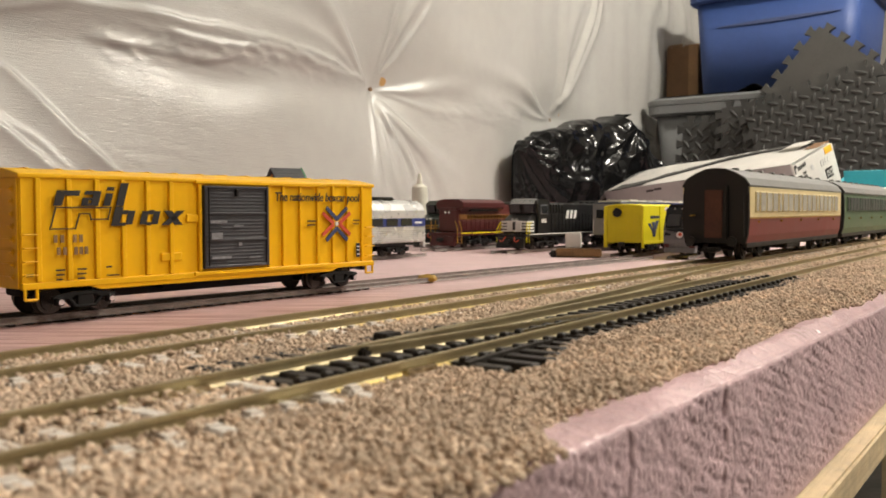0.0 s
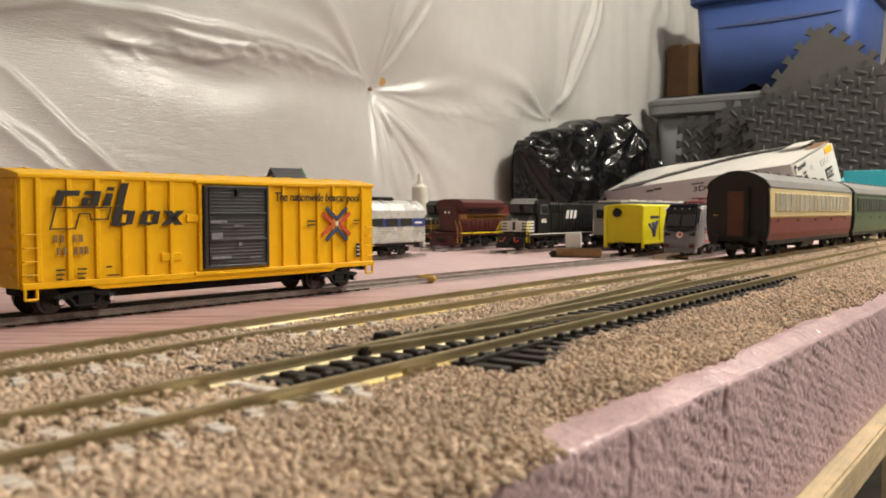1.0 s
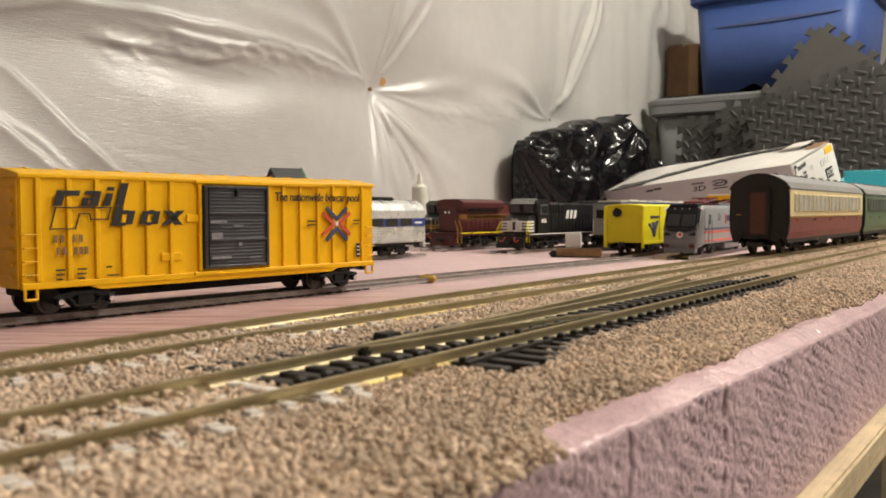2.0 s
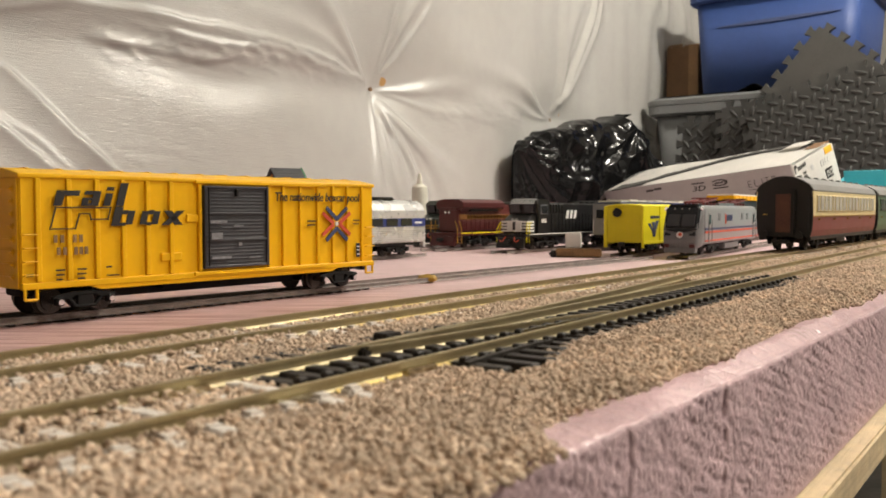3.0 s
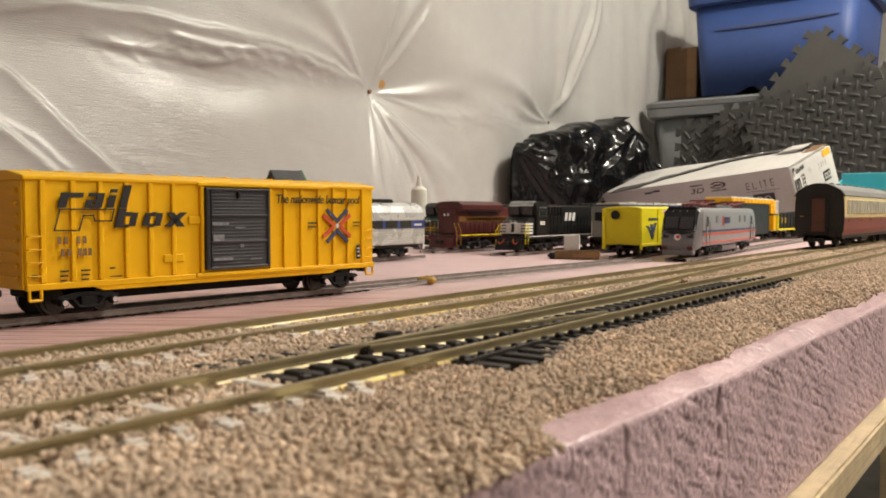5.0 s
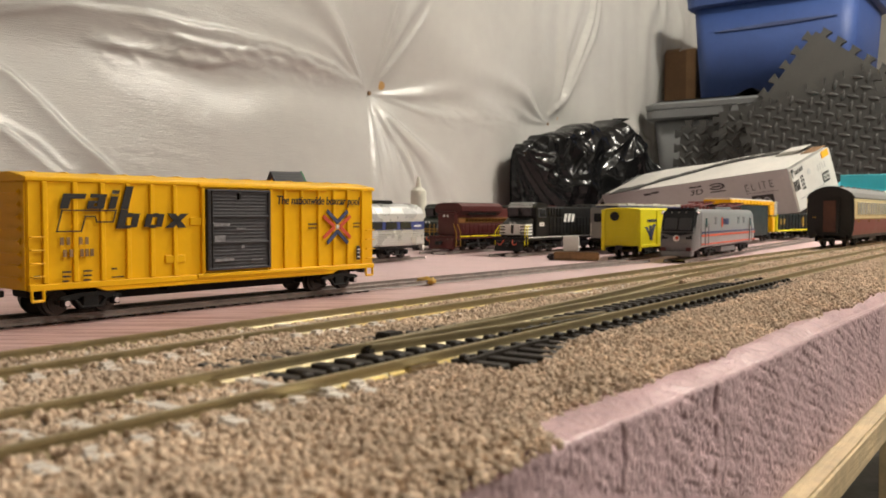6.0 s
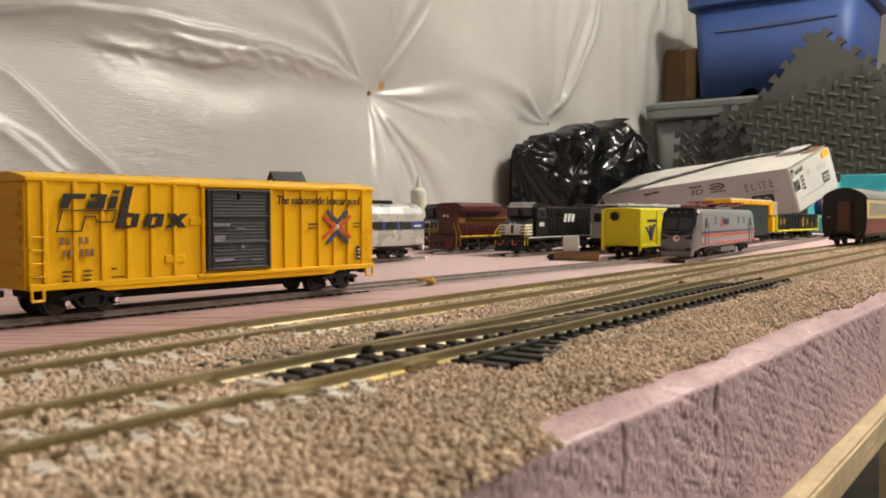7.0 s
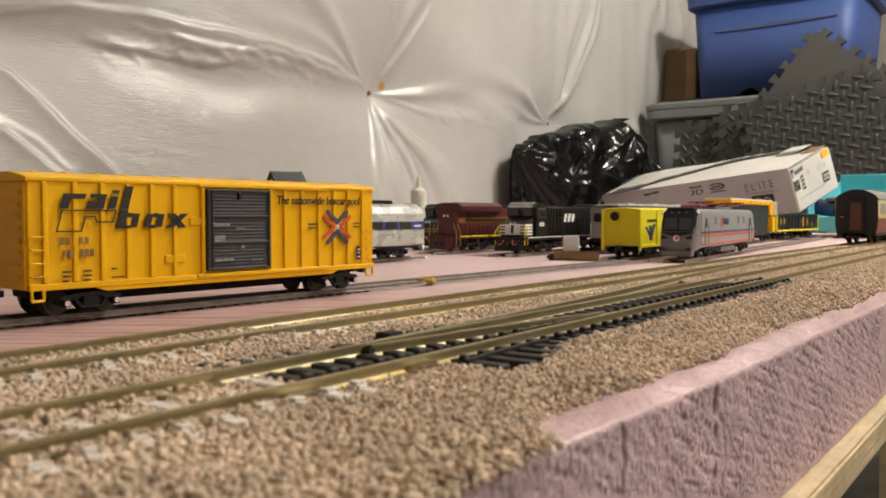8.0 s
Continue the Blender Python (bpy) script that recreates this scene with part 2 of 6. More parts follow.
def rounded(hx, hy, r, z, cx=0.0, cy=0.0, n=5):
    """A ring: a rectangle with round corners at height z."""
    out = []
    for sx, sy, a0 in ((1, 1, 0), (-1, 1, 90), (-1, -1, 180), (1, -1, 270)):
        for k in range(n + 1):
            a = radians(a0 + 90 * k / n)
            out.append((cx + sx * (hx - r) + r * math.cos(a), cy + sy * (hy - r) + r * math.sin(a), z))
    return out


def tube(points, r, bm=None, seg=6):
    bm = bm or bmesh.new()
    for a, b in zip(points, points[1:]):
        a, b = Vector(a), Vector(b)
        cyl((a + b) / 2, b - a, r, (b - a).length, bm, seg)
    return bm


def smooth(ob):
    for f in ob.data.polygons:
        f.use_smooth = True
    return ob


def grid_mesh(name, xs, zs, fn, material):
    """A sheet over a grid; fn takes two arrays and gives three."""
    X, Z = np.meshgrid(np.array(xs), np.array(zs), indexing="ij")
    px, py, pz = fn(X, Z)
    co = np.stack([px, py, pz], -1).reshape(-1, 3)
    a, b = X.shape
    i = np.arange(a * b).reshape(a, b)
    faces = np.stack([i[:-1, :-1], i[1:, :-1], i[1:, 1:], i[:-1, 1:]], -1).reshape(-1, 4)
    me = bpy.data.meshes.new(name)
    me.from_pydata(co.tolist(), [], faces.tolist())
    me.materials.append(material)
    return smooth(new(name, me))


def wobble(X, Y, seeds, scale):
    """Smooth uneven waves over two arrays, about -1 to 1."""
    rng = np.random.RandomState(seeds)
    out = np.zeros_like(X)
    for k in range(9):
        a, ph, f = rng.uniform(0, 2 * np.pi), rng.uniform(0, 2 * np.pi), scale * rng.uniform(0.5, 2.2)
        out += np.sin((X * np.cos(a) + Y * np.sin(a)) * f + ph) / (0.6 + f / scale)
    return out / 4


# ---- the room ----
FLOOR_Z, CEIL_Z, WALL_Y = -0.95, 1.48, 0.95
part("floor", box(-3.6, 5.0, -3.2, 1.1, FLOOR_Z - 0.1, FLOOR_Z), M["concrete"], None)
# pale ceiling and south, west, east walls are added out of view for bounce
part("ceiling", box(-3.6, 5.0, -3.2, 1.1, CEIL_Z, CEIL_Z + 0.1), M["plaster"], None)
part("wall_south", box(-3.6, 5.0, -3.3, -3.2, FLOOR_Z, CEIL_Z), M["plaster"], None)
part("wall_west", box(-3.7, -3.6, -3.3, 1.1, FLOOR_Z, CEIL_Z), M["plaster"], None)
part("wall_east", box(5.0, 5.1, -3.3, 1.1, FLOOR_Z, CEIL_Z), M["plaster"], None)
part("wall_north", box(-3.6, 5.0, 1.0, 1.1, FLOOR_Z, CEIL_Z), M["plaster"], None)
for nm, lb in (("floor", "bare grey concrete basement floor"), ("ceiling", "unseen pale ceiling added to bounce light"), ("wall_south", "pale wall added out of view to bounce light"),
               ("wall_west", "pale wall added out of view to bounce light"), ("wall_east", "pale wall added out of view to bounce light"), ("wall_north", "pale wall added out of view to bounce light behind the sheeting")):
    tagged(bpy.data.objects[nm], lb, nm.split("_")[0], kind="structure")

PINS = [(px, pz) for px in (-0.17, 0.430, 1.097, 1.706, 2.315, 2.924) for pz in (-0.38, 0.232, 0.84)]
FANS = {0.430: (20, 95), 1.097: (-8, -42, -50, -58, -64, -73, -81, -99, 3, 78, 66, 150, 163), 1.706: (-3, 84, 76, 70, 178, 168, -30, -60)}

FOLDS = [(((0.400, 0.225), (0.479, 0.182), (0.515, 0.145), (0.542, 0.117), (0.640, 0.030)), 0.011, -1, 0.020),
         (((0.400, 0.165), (0.464, 0.119), (0.488, 0.100), (0.570, 0.030)), 0.009, -1, 0.016),
         (((0.430, 0.150), (0.500, 0.110), (0.560, 0.050)), 0.004, -1, 0.010),
         (((0.420, 0.245), (0.520, 0.263), (0.633, 0.269), (0.806, 0.266), (0.971, 0.258), (1.085, 0.238)), 0.008, -1, 0.016),
         (((0.560, 0.232), (0.640, 0.226), (0.720, 0.222), (0.790, 0.236)), 0.007, 1, 0.010),
         (((0.660, 0.252), (0.740, 0.244), (0.800, 0.250), (0.850, 0.262)), 0.006, -1, 0.008),
         (((0.860, 0.262), (0.930, 0.246), (1.040, 0.240)), 0.005, -1, 0.010),
         (((1.700, 0.245), (1.745, 0.300), (1.790, 0.380), (1.840, 0.480), (1.880, 0.600)), 0.013, -1, 0.022),
         (((1.720, 0.260), (1.790, 0.340), (1.860, 0.450), (1.900, 0.560)), 0.007, -1, 0.012),
         (((1.105, 0.245), (1.140, 0.290), (1.175, 0.340), (1.215, 0.400)), 0.007, -1, 0.014),
         (((1.10, 0.215), (1.118, 0.167), (1.150, 0.114), (1.175, 0.050)), 0.007, 1, 0.012),
         (((1.10, 0.215), (1.150, 0.160), (1.210, 0.100)), 0.005, 1, 0.010)]


def sheeting(X, Z):
    """Insulation sheeting that is held by pins and bellies out between them."""
    h = np.zeros_like(X)
    pull = np.ones_like(X)
    for px, pz in PINS:
        d = np.hypot(X - px, Z - pz) + 1e-6
        pull *= 1 - 0.97 * np.exp(-(d / 0.16) ** 1.1)
        th = np.degrees(np.arctan2(Z - pz, X - px))
        fan = FANS.get(px, (-70, -110, 75, 100, 0, 180)) if abs(pz - 0.232) < 0.01 else (-70, -95, -110, 0, 180)
        for k, a in enumerate(fan):
            dd = (th - a + 180) % 360 - 180
            bent = dd + 3.5 * np.sin(d * 17 + k)
            w = 2.9 + 1.6 * ((k * 7) % 3)
            h += (0.075 + 0.03 * (k % 3)) * d * np.exp(-d / (0.10 + 0.035 * (k % 3))) * np.exp(-(bent / w) ** 2) * np.minimum(1, d / 0.03)
    belly = (0.052 + 0.022 * np.clip((1.55 - X) / 0.35, 0, 1)) * pull
    crease = 0
    for pz in (-0.38, 0.232, 0.84):
        line = pz + 0.02 * np.sin(X * 5.2 + 0.7) + 0.008 * np.sin(X * 23)
        crease = crease + 0.016 * np.exp(-((Z - line) / 0.035) ** 2) * pull
    for xa, xb, zc, amp in ((0.55, 1.02, 0.237, 0.0042), (1.16, 1.62, 0.216, 0.0022), (0.50, 0.72, 0.10, 0.0010)):
        zone = np.exp(-((Z - zc - 0.012 * np.sin(X * 9)) / 0.024) ** 2) * np.clip((X - xa) / 0.08, 0, 1) * np.clip((xb - X) / 0.08, 0, 1)
        h += amp * zone * (1.2 * (0.5 - np.abs(wobble(X + Z * 0.8, Z * 2.2, 43, 70))) + 0.8 * (0.5 - np.abs(wobble(X, Z * 2.4, 44, 150))))
    # long overlapping folds: the film stands proud on one side of each line and drops sharply on the other
    for path, amp, side, soft_ in FOLDS:
        xa, za = path[0]
        xb, zb = path[-1]
        ux, uz = xb - xa, zb - za
        run = np.hypot(ux, uz)
        along = ((X - xa) * ux + (Z - za) * uz) / run
        across = (-(X - xa) * uz + (Z - za) * ux) / run
        bend = np.interp(along, [((px_ - xa) * ux + (pz_ - za) * uz) / run for px_, pz_ in path], [(-(px_ - xa) * uz + (pz_ - za) * ux) / run for px_, pz_ in path])
        d = side * (across - bend - 0.0035 * wobble(along, along * 0, 47, 60) - 0.0012 * wobble(along, along * 0, 48, 190))
        ends = np.clip(along / 0.03, 0, 1) * np.clip((run - along) / 0.05, 0, 1)
        h += amp * ends * np.where(d > 0, np.exp(-np.abs(d) / soft_), np.exp(-(d / 0.0035) ** 2)) * (0.75 + 0.5 * wobble(along, along * 0, 49, 40))
    h += 0.0035 * wobble(X, Z * 0.10, 41, 55) * np.clip((X - 1.70) / 0.25, 0, 1)
    h += belly - crease + 0.0022 * wobble(X, Z, 3, 9) + 0.0005 * wobble(X, Z * 1.7, 4, 38) + 0.00025 * wobble(X, Z * 2, 6, 90)
    return X, WALL_Y - h, Z


xs = np.concatenate([np.linspace(-0.8, 0.3, 40), np.linspace(0.31, 1.3, 290), np.linspace(1.304, 2.7, 200), np.linspace(2.72, 5.0, 30)])
zs = np.concatenate([np.linspace(-0.94, -0.05, 30), np.linspace(-0.04, 0.62, 210), np.linspace(0.625, 1.46, 40)])
sheet = grid_mesh("wall_sheeting", xs, zs, sheeting, M["sheet"])
tagged(sheet, "creased white poly sheeting pinned over the wall", "wall covering", kind="structure")


def pin(px, pz):
    t = thing("insulation_pin", pose(px, WALL_Y - 0.006, pz), "small tan pin head puckering the white sheeting", "fastener", "pins in the sheeting")
    part("pin_head", cyl((0.024, -0.004, 0.015), (0.5, 1, 0.3), 0.0075, 0.003, seg=14, r2=0.004), M["tanfoam"], t)
    part("pin_cap", cyl((0, 0, 0), (0, 1, 0), 0.0035, 0.003, seg=12), M["kraft"], t)


pin(1.097, 0.232), pin(1.706, 0.232)

# ---- benchwork and foam ----
EDGE_Y, YARD_Z, MAIN_Z = 0.0520, -0.0110, 0.0052
RAIL_YARD = -0.0077


def foam_front(S, T):
    """The top skin (T below 0), the worn lip and the sawn front face (T up to 1) of the board; S runs along."""
    lip = np.clip(T / 0.06, 0, 1)
    drop = np.interp(S, (0.05, 0.10, 0.16, 0.35, 0.8), (0.0002, 0.0006, 0.0016, 0.0026, 0.0026))
    worn = np.clip(1 + T / 0.32, 0, 1) ** 1.6 * np.clip(1 - (T - 0.06) / 0.5, 0, 1)
    z = np.where(T < 0.06, -0.0012 * (1 - np.cos(lip * np.pi / 2)), -0.0012 - (T - 0.06) / 0.94 * 0.0362) - drop * worn
    y = EDGE_Y + 0.0012 * (1 - np.sin(lip * np.pi / 2)) + np.maximum(0, -T) * 0.014
    rough = np.clip((T - 0.03) / 0.06, 0, 1) * np.clip((1 - T) / 0.04, 0, 1)
    g = 0.00016 * wobble(S * 1.5, z, 11, 900) + 0.00012 * wobble(S, z * 0.7, 12, 260) + 0.00016 * wobble(S * 1.7, z * 1.1, 13, 1900)
    pits = np.maximum(0, wobble(S * 1.6, z * 0.9, 14, 1300) - 0.30) * 0.0022 + np.maximum(0, wobble(S * 1.8, z * 1.1, 16, 2100) - 0.28) * 0.0018
    pits = pits * np.clip(0.55 + 0.9 * wobble(S, z, 19, 200), 0.1, 1.3)
    for c, w, dpt, hole in ((0.1605, 0.0006, 0.0006, 0.0030), (0.1180, 0.00045, 0.0016, 0.0), (0.1300, 0.0003, 0.0005, 0.0), (0.1660, 0.0003, 0.0006, 0.0)):
        off = (S - c - 0.0007 * np.sin(z * 420 + c * 90) - 0.0003 * np.sin(z * 1500)) / w
        pits = pits + dpt * np.exp(-off ** 2) * np.clip(0.6 + wobble(S * 0, z, 22, 500), 0, 1)
        for zc, r in ((-0.0042, 0.0012), (-0.0066, 0.0016), (-0.0122, 0.0014), (-0.0200, 0.0009)):
            pits = pits + hole * np.exp(-(((S - c - 0.0004) / (r * 0.7)) ** 2 + ((z - zc) / r) ** 2) ** 2)
    near_lip = np.clip(1 - np.abs(T) / 0.35, 0, 1)
    lift = 0.0004 * wobble(S, S * 0, 15, 60) + 0.00018 * wobble(S, S * 0, 17, 500) + 0.00012 * wobble(S, T * 0.01, 20, 900) * (T < 0.02)
    return S, y + rough * (g + pits) + 0.0004 * wobble(S, S * 0, 18, 130) * near_lip, z + lift * near_lip + 0.0003


fx = np.concatenate([np.linspace(-0.6, 0.05, 60), np.linspace(0.051, 0.45, 1000), np.linspace(0.452, 2.9, 260)])
part("main_board", box(-0.6, 2.9, EDGE_Y + 0.0048, 0.1615, -0.0374, 0.0), M["foam"], None)
tagged(bpy.data.objects["main_board"], "pink insulation foam strip under the main tracks", "foam board", kind="structure")
face = grid_mesh("foam_face", fx, np.linspace(0.03, 1, 100), foam_front, M["foam_cut"])
skin = grid_mesh("foam_skin", fx, np.concatenate([np.linspace(-1, -0.05, 10), np.linspace(-0.02, 0.03, 6)]), foam_front, M["foam_skin"])
for ob_ in (face, skin):
    ob_.parent = bpy.data.objects["main_board"]
tagged(face, "rough sawn pink foam edge")
YX0, YX1, YY0, YY1 = -0.6, 2.9, 0.162, 0.905
yard = grid_mesh("yard_board", np.linspace(YX0, YX1, 260), np.linspace(YY0, YY1, 60),
                 lambda X, Y: (X, Y, YARD_Z + 0.0002 * wobble(X, Y, 21, 30)), M["yardfoam"])
tagged(yard, "pink insulation foam board carrying the yard tracks", "foam board", kind="structure")
part("foam_core", box(YX0, YX1, YY0, YY1, -0.0374, YARD_Z - 0.002), M["foam"], yard)
bench = thing("bench_frame", pose(0, 0, 0), "pale pine bench frame under the foam boards", "bench")
part("top_board", bevel(box(-0.6, 2.9, EDGE_Y - 0.0055, 0.90, -0.0475, -0.0376), 0.0008), M["wood"], bench)
part("front_rail", bevel(box(-0.6, 2.9, 0.130, 0.149, -0.139, -0.0477), 0.001), M["wood"], bench)
for lx in (-0.5, 1.2, 2.8):
    for ly in (0.075, 0.84):
        part("leg", bevel(box(lx, lx + 0.04, ly, ly + 0.04, FLOOR_Z, -0.0477), 0.001), M["wood"], bench)


# ---- tracks ----
RAIL_PROFILE = [(-0.00075, 0), (0.00075, 0), (0.00075, 0.0004), (0.0004, 0.0008), (0.0004, 0.0016), (0.00052, 0.0019), (0.00052, 0.0025), (-0.00052, 0.0025),
                (-0.00052, 0.0019), (-0.0004, 0.0016), (-0.0004, 0.0008), (-0.00075, 0.0004)]


def rail_bm(points, top, squeeze=1.0):
    """A rail with a real profile along a few (x, y) points."""
    rings = []
    for i, (x, y) in enumerate(points):
        a, b = points[max(0, i - 1)], points[min(len(points) - 1, i + 1)]
        t = Vector((b[0] - a[0], b[1] - a[1])).normalized()
        rings.append([(x - t.y * py * squeeze, y + t.x * py * squeeze, top - 0.0025 + pz) for py, pz in RAIL_PROFILE])
    return loft(rings)


def track(name, p0, p1, top, tie, label, spacing=0.0066, ties=(0, 0), glints=()):
    t = thing(name, pose(0, 0, 0), label, "track", "tracks")
    d = (Vector(p1) - Vector(p0)).normalized()
    n = Vector((-d.y, d.x))
    for s in (-1, 1):
        a, b = Vector(p0) + n * s * 0.00877, Vector(p1) + n * s * 0.00877
        part("rail", rail_bm([tuple(a), tuple(a.lerp(b, 0.5)), tuple(b)], top), M["rail" if top > 0 else "darkrail"], t)
    # strips of bright metal where the foot catches the lamp
    for s, x0, x1, lo in glints:
        a, b = (Vector(p0) + d * ((x - p0[0]) / d.x) + n * s * 0.00877 for x in (x0, x1))
        rings = [[(p.x, p.y + py, top - 0.0023 - lo + pz) for py, pz in ((-0.0014, 0), (0.0014, 0), (0.0014, 0.0002), (0.0006, 0.0006), (-0.0006, 0.0006), (-0.0014, 0.0002))] for p in (a, a.lerp(b, 0.5), b)]
        part("rail_foot", loft(rings), M["foot"], t, "rail foot strip brightened to show a lamp glint")
    me = None
    count = int(ties[1])
    for k in range(count):
        c = Vector(p0) + d * (ties[0] + k * spacing)
        if me is None:
            reach = 0.0150 if top > 0 else 0.0082
            first = part("tie", bevel(box(-0.0014, 0.0014, -reach, reach, -0.0013, 0.0), 0.0003, 1), M[tie], t)
            me = first.data
            ob = first
        else:
            ob = new("tie", me)
            ob.parent = t
        jig = random.uniform(-1, 1)
        ob.matrix_local = Matrix.Translation((c.x, c.y, top - 0.0021 + random.uniform(-0.0002, 0.0003))) @ pose(0, 0, 0, 0, 0, math.degrees(math.atan2(d.y, d.x)) + jig)
    if tie == "tie_white":
        clip = None
        for k in range(min(26, count)):
            c = Vector(p0) + d * (ties[0] + k * spacing)
            for s in (-1.30,):
                if clip is None:
                    ob = part("rail_clip", bevel(box(-0.0016, 0.0016, -0.0015, 0.0013, -0.001, 0.0008), 0.0006, 2), M[tie], t)
                    clip = ob.data
                else:
                    ob = new("rail_clip", clip)
                    ob.parent = t
                ob.matrix_local = Matrix.Translation((c.x, c.y + s * 0.00877, top - 0.0022 + random.uniform(-0.0003, 0.0003)))
    return t


back = track("main_track", (-0.25, 0.1490), (1.9, 0.1400), MAIN_Z, "tie_white", "weathered brass-coloured rails on pale ties in tan ballast", ties=(0.25, 110), glints=((1, 0.150, 0.172, 0.0002), (1, 0.1735, 0.205, 0), (1, 0.207, 0.30, 0.0001), (-1, 0.118, 0.150, 0.0003), (-1, 0.152, 0.24, 0), (-1, 0.243, 0.33, 0.0002)))
front = track("siding_track", (-0.25, 0.0985), (1.9, 0.1085), MAIN_Z, "tie_white", "weathered brass-coloured rails on pale ties in tan ballast", ties=(0.25, 16), glints=((-1, 0.0975, 0.1085, 0.0001), (-1, 0.1095, 0.1285, 0), (-1, 0.1290, 0.1370, 0.0001), (-1, 0.0895, 0.0935, 0.0002)))

# ---- the turnout in the siding ----
turnout = thing("turnout", pose(0, 0, 0), "track switch with black plastic ties and a polished blade", "track switch")
for k in range(44):
    x = 0.098 + k * 0.0061
    grow = max(0.0, 1 - k / 22)
    y0, y1 = 0.0930 if k < 5 else 0.0845 - 0.0085 * max(0, 1 - abs(k - 6.5) / 4), 0.1175 + 0.008 * grow
    part("tie", bevel(box(x - 0.0016, x + 0.0016, y0, y1, 0.0014, 0.0034), 0.0003, 1), M["tie_black"], turnout)
    for ry in (0.0895, 0.1000)[0 if k > 4 else 1:]:
        part("rail_chair", bevel(box(x - 0.0011, x + 0.0011, ry - 0.0026 + x * 0.004, ry - 0.0010 + x * 0.004, 0.0030, 0.0044), 0.0003, 1), M["tie_black"], turnout)
part("closure_rail", rail_bm([(0.124, 0.1075), (0.150, 0.1046), (0.180, 0.1004), (0.204, 0.0955)], MAIN_Z - 0.0002), M["rail"], turnout)
part("blade", rail_bm([(0.160, 0.0950), (0.185, 0.0944), (0.206, 0.0932)], MAIN_Z - 0.0001, 0.6), M["bright"], turnout, "polished switch blade")
part("diverging_rail", rail_bm([(0.126, 0.1100), (0.180, 0.1125), (0.26, 0.1185), (0.36, 0.1275), (0.46, 0.1345)], MAIN_Z - 0.0001), M["rail"], turnout)
part("guard_rail", rail_bm([(0.126, 0.0862), (0.134, 0.0868), (0.150, 0.0876), (0.158, 0.0872)], MAIN_Z - 0.0012), M["tie_black"], turnout)
part("frog", bevel(slab([(0.1225, 0.0028), (0.1305, 0.0028), (0.1300, 0.0047), (0.1230, 0.0047)], 0.1070, 0.1098), 0.0004), M["tie_black"], turnout)
for bxx, byy, bzz in ((0.1275, 0.1170, 0.0037), (0.1410, 0.1165, 0.0050)):
    part("tie_block", bevel(box(bxx - 0.0026, bxx + 0.0026, byy - 0.002, byy + 0.002, 0.001, bzz), 0.0003), M["tie_black"], turnout)
for jx, jy in ((0.083, 0.1077), (0.0885, 0.0907), (0.118, 0.0909)):
    part("rail_joiner", bevel(box(jx - 0.004, jx + 0.004, jy - 0.0014, jy + 0.0014, 0.0028, 0.0041), 0.0003), M["bright"], turnout)

for nm, y0, y1, x0, x1 in (("yard_track", 0.3213, 0.2340, -0.25, 1.55), ("yard_track", 0.2637, 0.3392, 0.695, 1.7), ("yard_track", 0.3182, 0.3930, 0.703, 1.7),
                           ("yard_track", 0.4380, 0.4380, 0.694, 1.7), ("yard_track", 0.4810, 0.4810, 0.1, 0.625), ("yard_track", 0.5220, 0.5220, 0.694, 1.7), ("yard_track", 0.5900, 0.5900, 0.77, 1.1)):
    if y0 == 0.3213:
        # black ties kept between the rails deepen the boxcar's shadow band
        track(nm, (x0, 0.3356), (0.69, 0.2921), RAIL_YARD, "tie_black", "grey rails on the pink foam, darkened as in shade", ties=(0.30, 46))
    else:
        track(nm, (x0, y0), (x1, y1), RAIL_YARD, "tie_black", "dark rails lying on the pink foam", ties=(0.02, 1))


# ---- ballast ----
def open_ties(X, Y):
    """1 where the black ties of the turnout lie bare."""
    y0 = np.where(X < 0.126, 0.0925, np.where(X < 0.137, 0.0765, np.clip(0.0765 + 0.6 * (X - 0.137), 0, 0.0846) + 0.01 * (X - 0.137)))
    y0 = y0 + 0.0006 * wobble(X, X * 0, 35, 400)
    return ((X > 0.099) & (X < 0.335) & (Y > y0) & (Y < 0.1165 + 0.01 * np.clip((X - 0.2) / 0.15, 0, 1))).astype(float)


def bed(X, Y):
    """Height of the ballast bed."""
    edge = 0.0588 - 0.0085 * np.clip((0.103 - X) / 0.008, 0, 1) - 0.003 * np.clip((X - 0.22) / 0.12, 0, 1) + 0.0035 * wobble(X, X * 0, 31, 45) + 0.0015 * wobble(X, X * 0, 32, 170)
    rise = np.clip((Y - edge) / 0.014, 0, 1)
    back_fall = np.clip((0.1600 - Y) / 0.006, 0, 1)
    return np.where((Y > edge) & (Y < 0.161), 0.0030 * np.sqrt(rise) * back_fall + 0.0005 * wobble(X, Y, 33, 90) - 0.0003 - 0.0016 * open_ties(X, Y), -0.004)


def bed_sheet(X, T):
    """The bed as a sheet that starts inside the board's edge."""
    y0 = np.where(X < 0.098, 0.0527, 0.0572)
    Y = y0 + T * (0.1612 - y0)
    return X, Y, np.maximum(bed(X, Y), -0.0012) - 0.0006


bedding = grid_mesh("ballast_bed", np.linspace(-0.3, 2.0, 700), np.linspace(0, 1, 62), lambda X, T: bed_sheet(X, T), M["ballast"])
tagged(bedding, "tan crushed-shell ballast bed around the tracks", "ballast", kind="stuff")


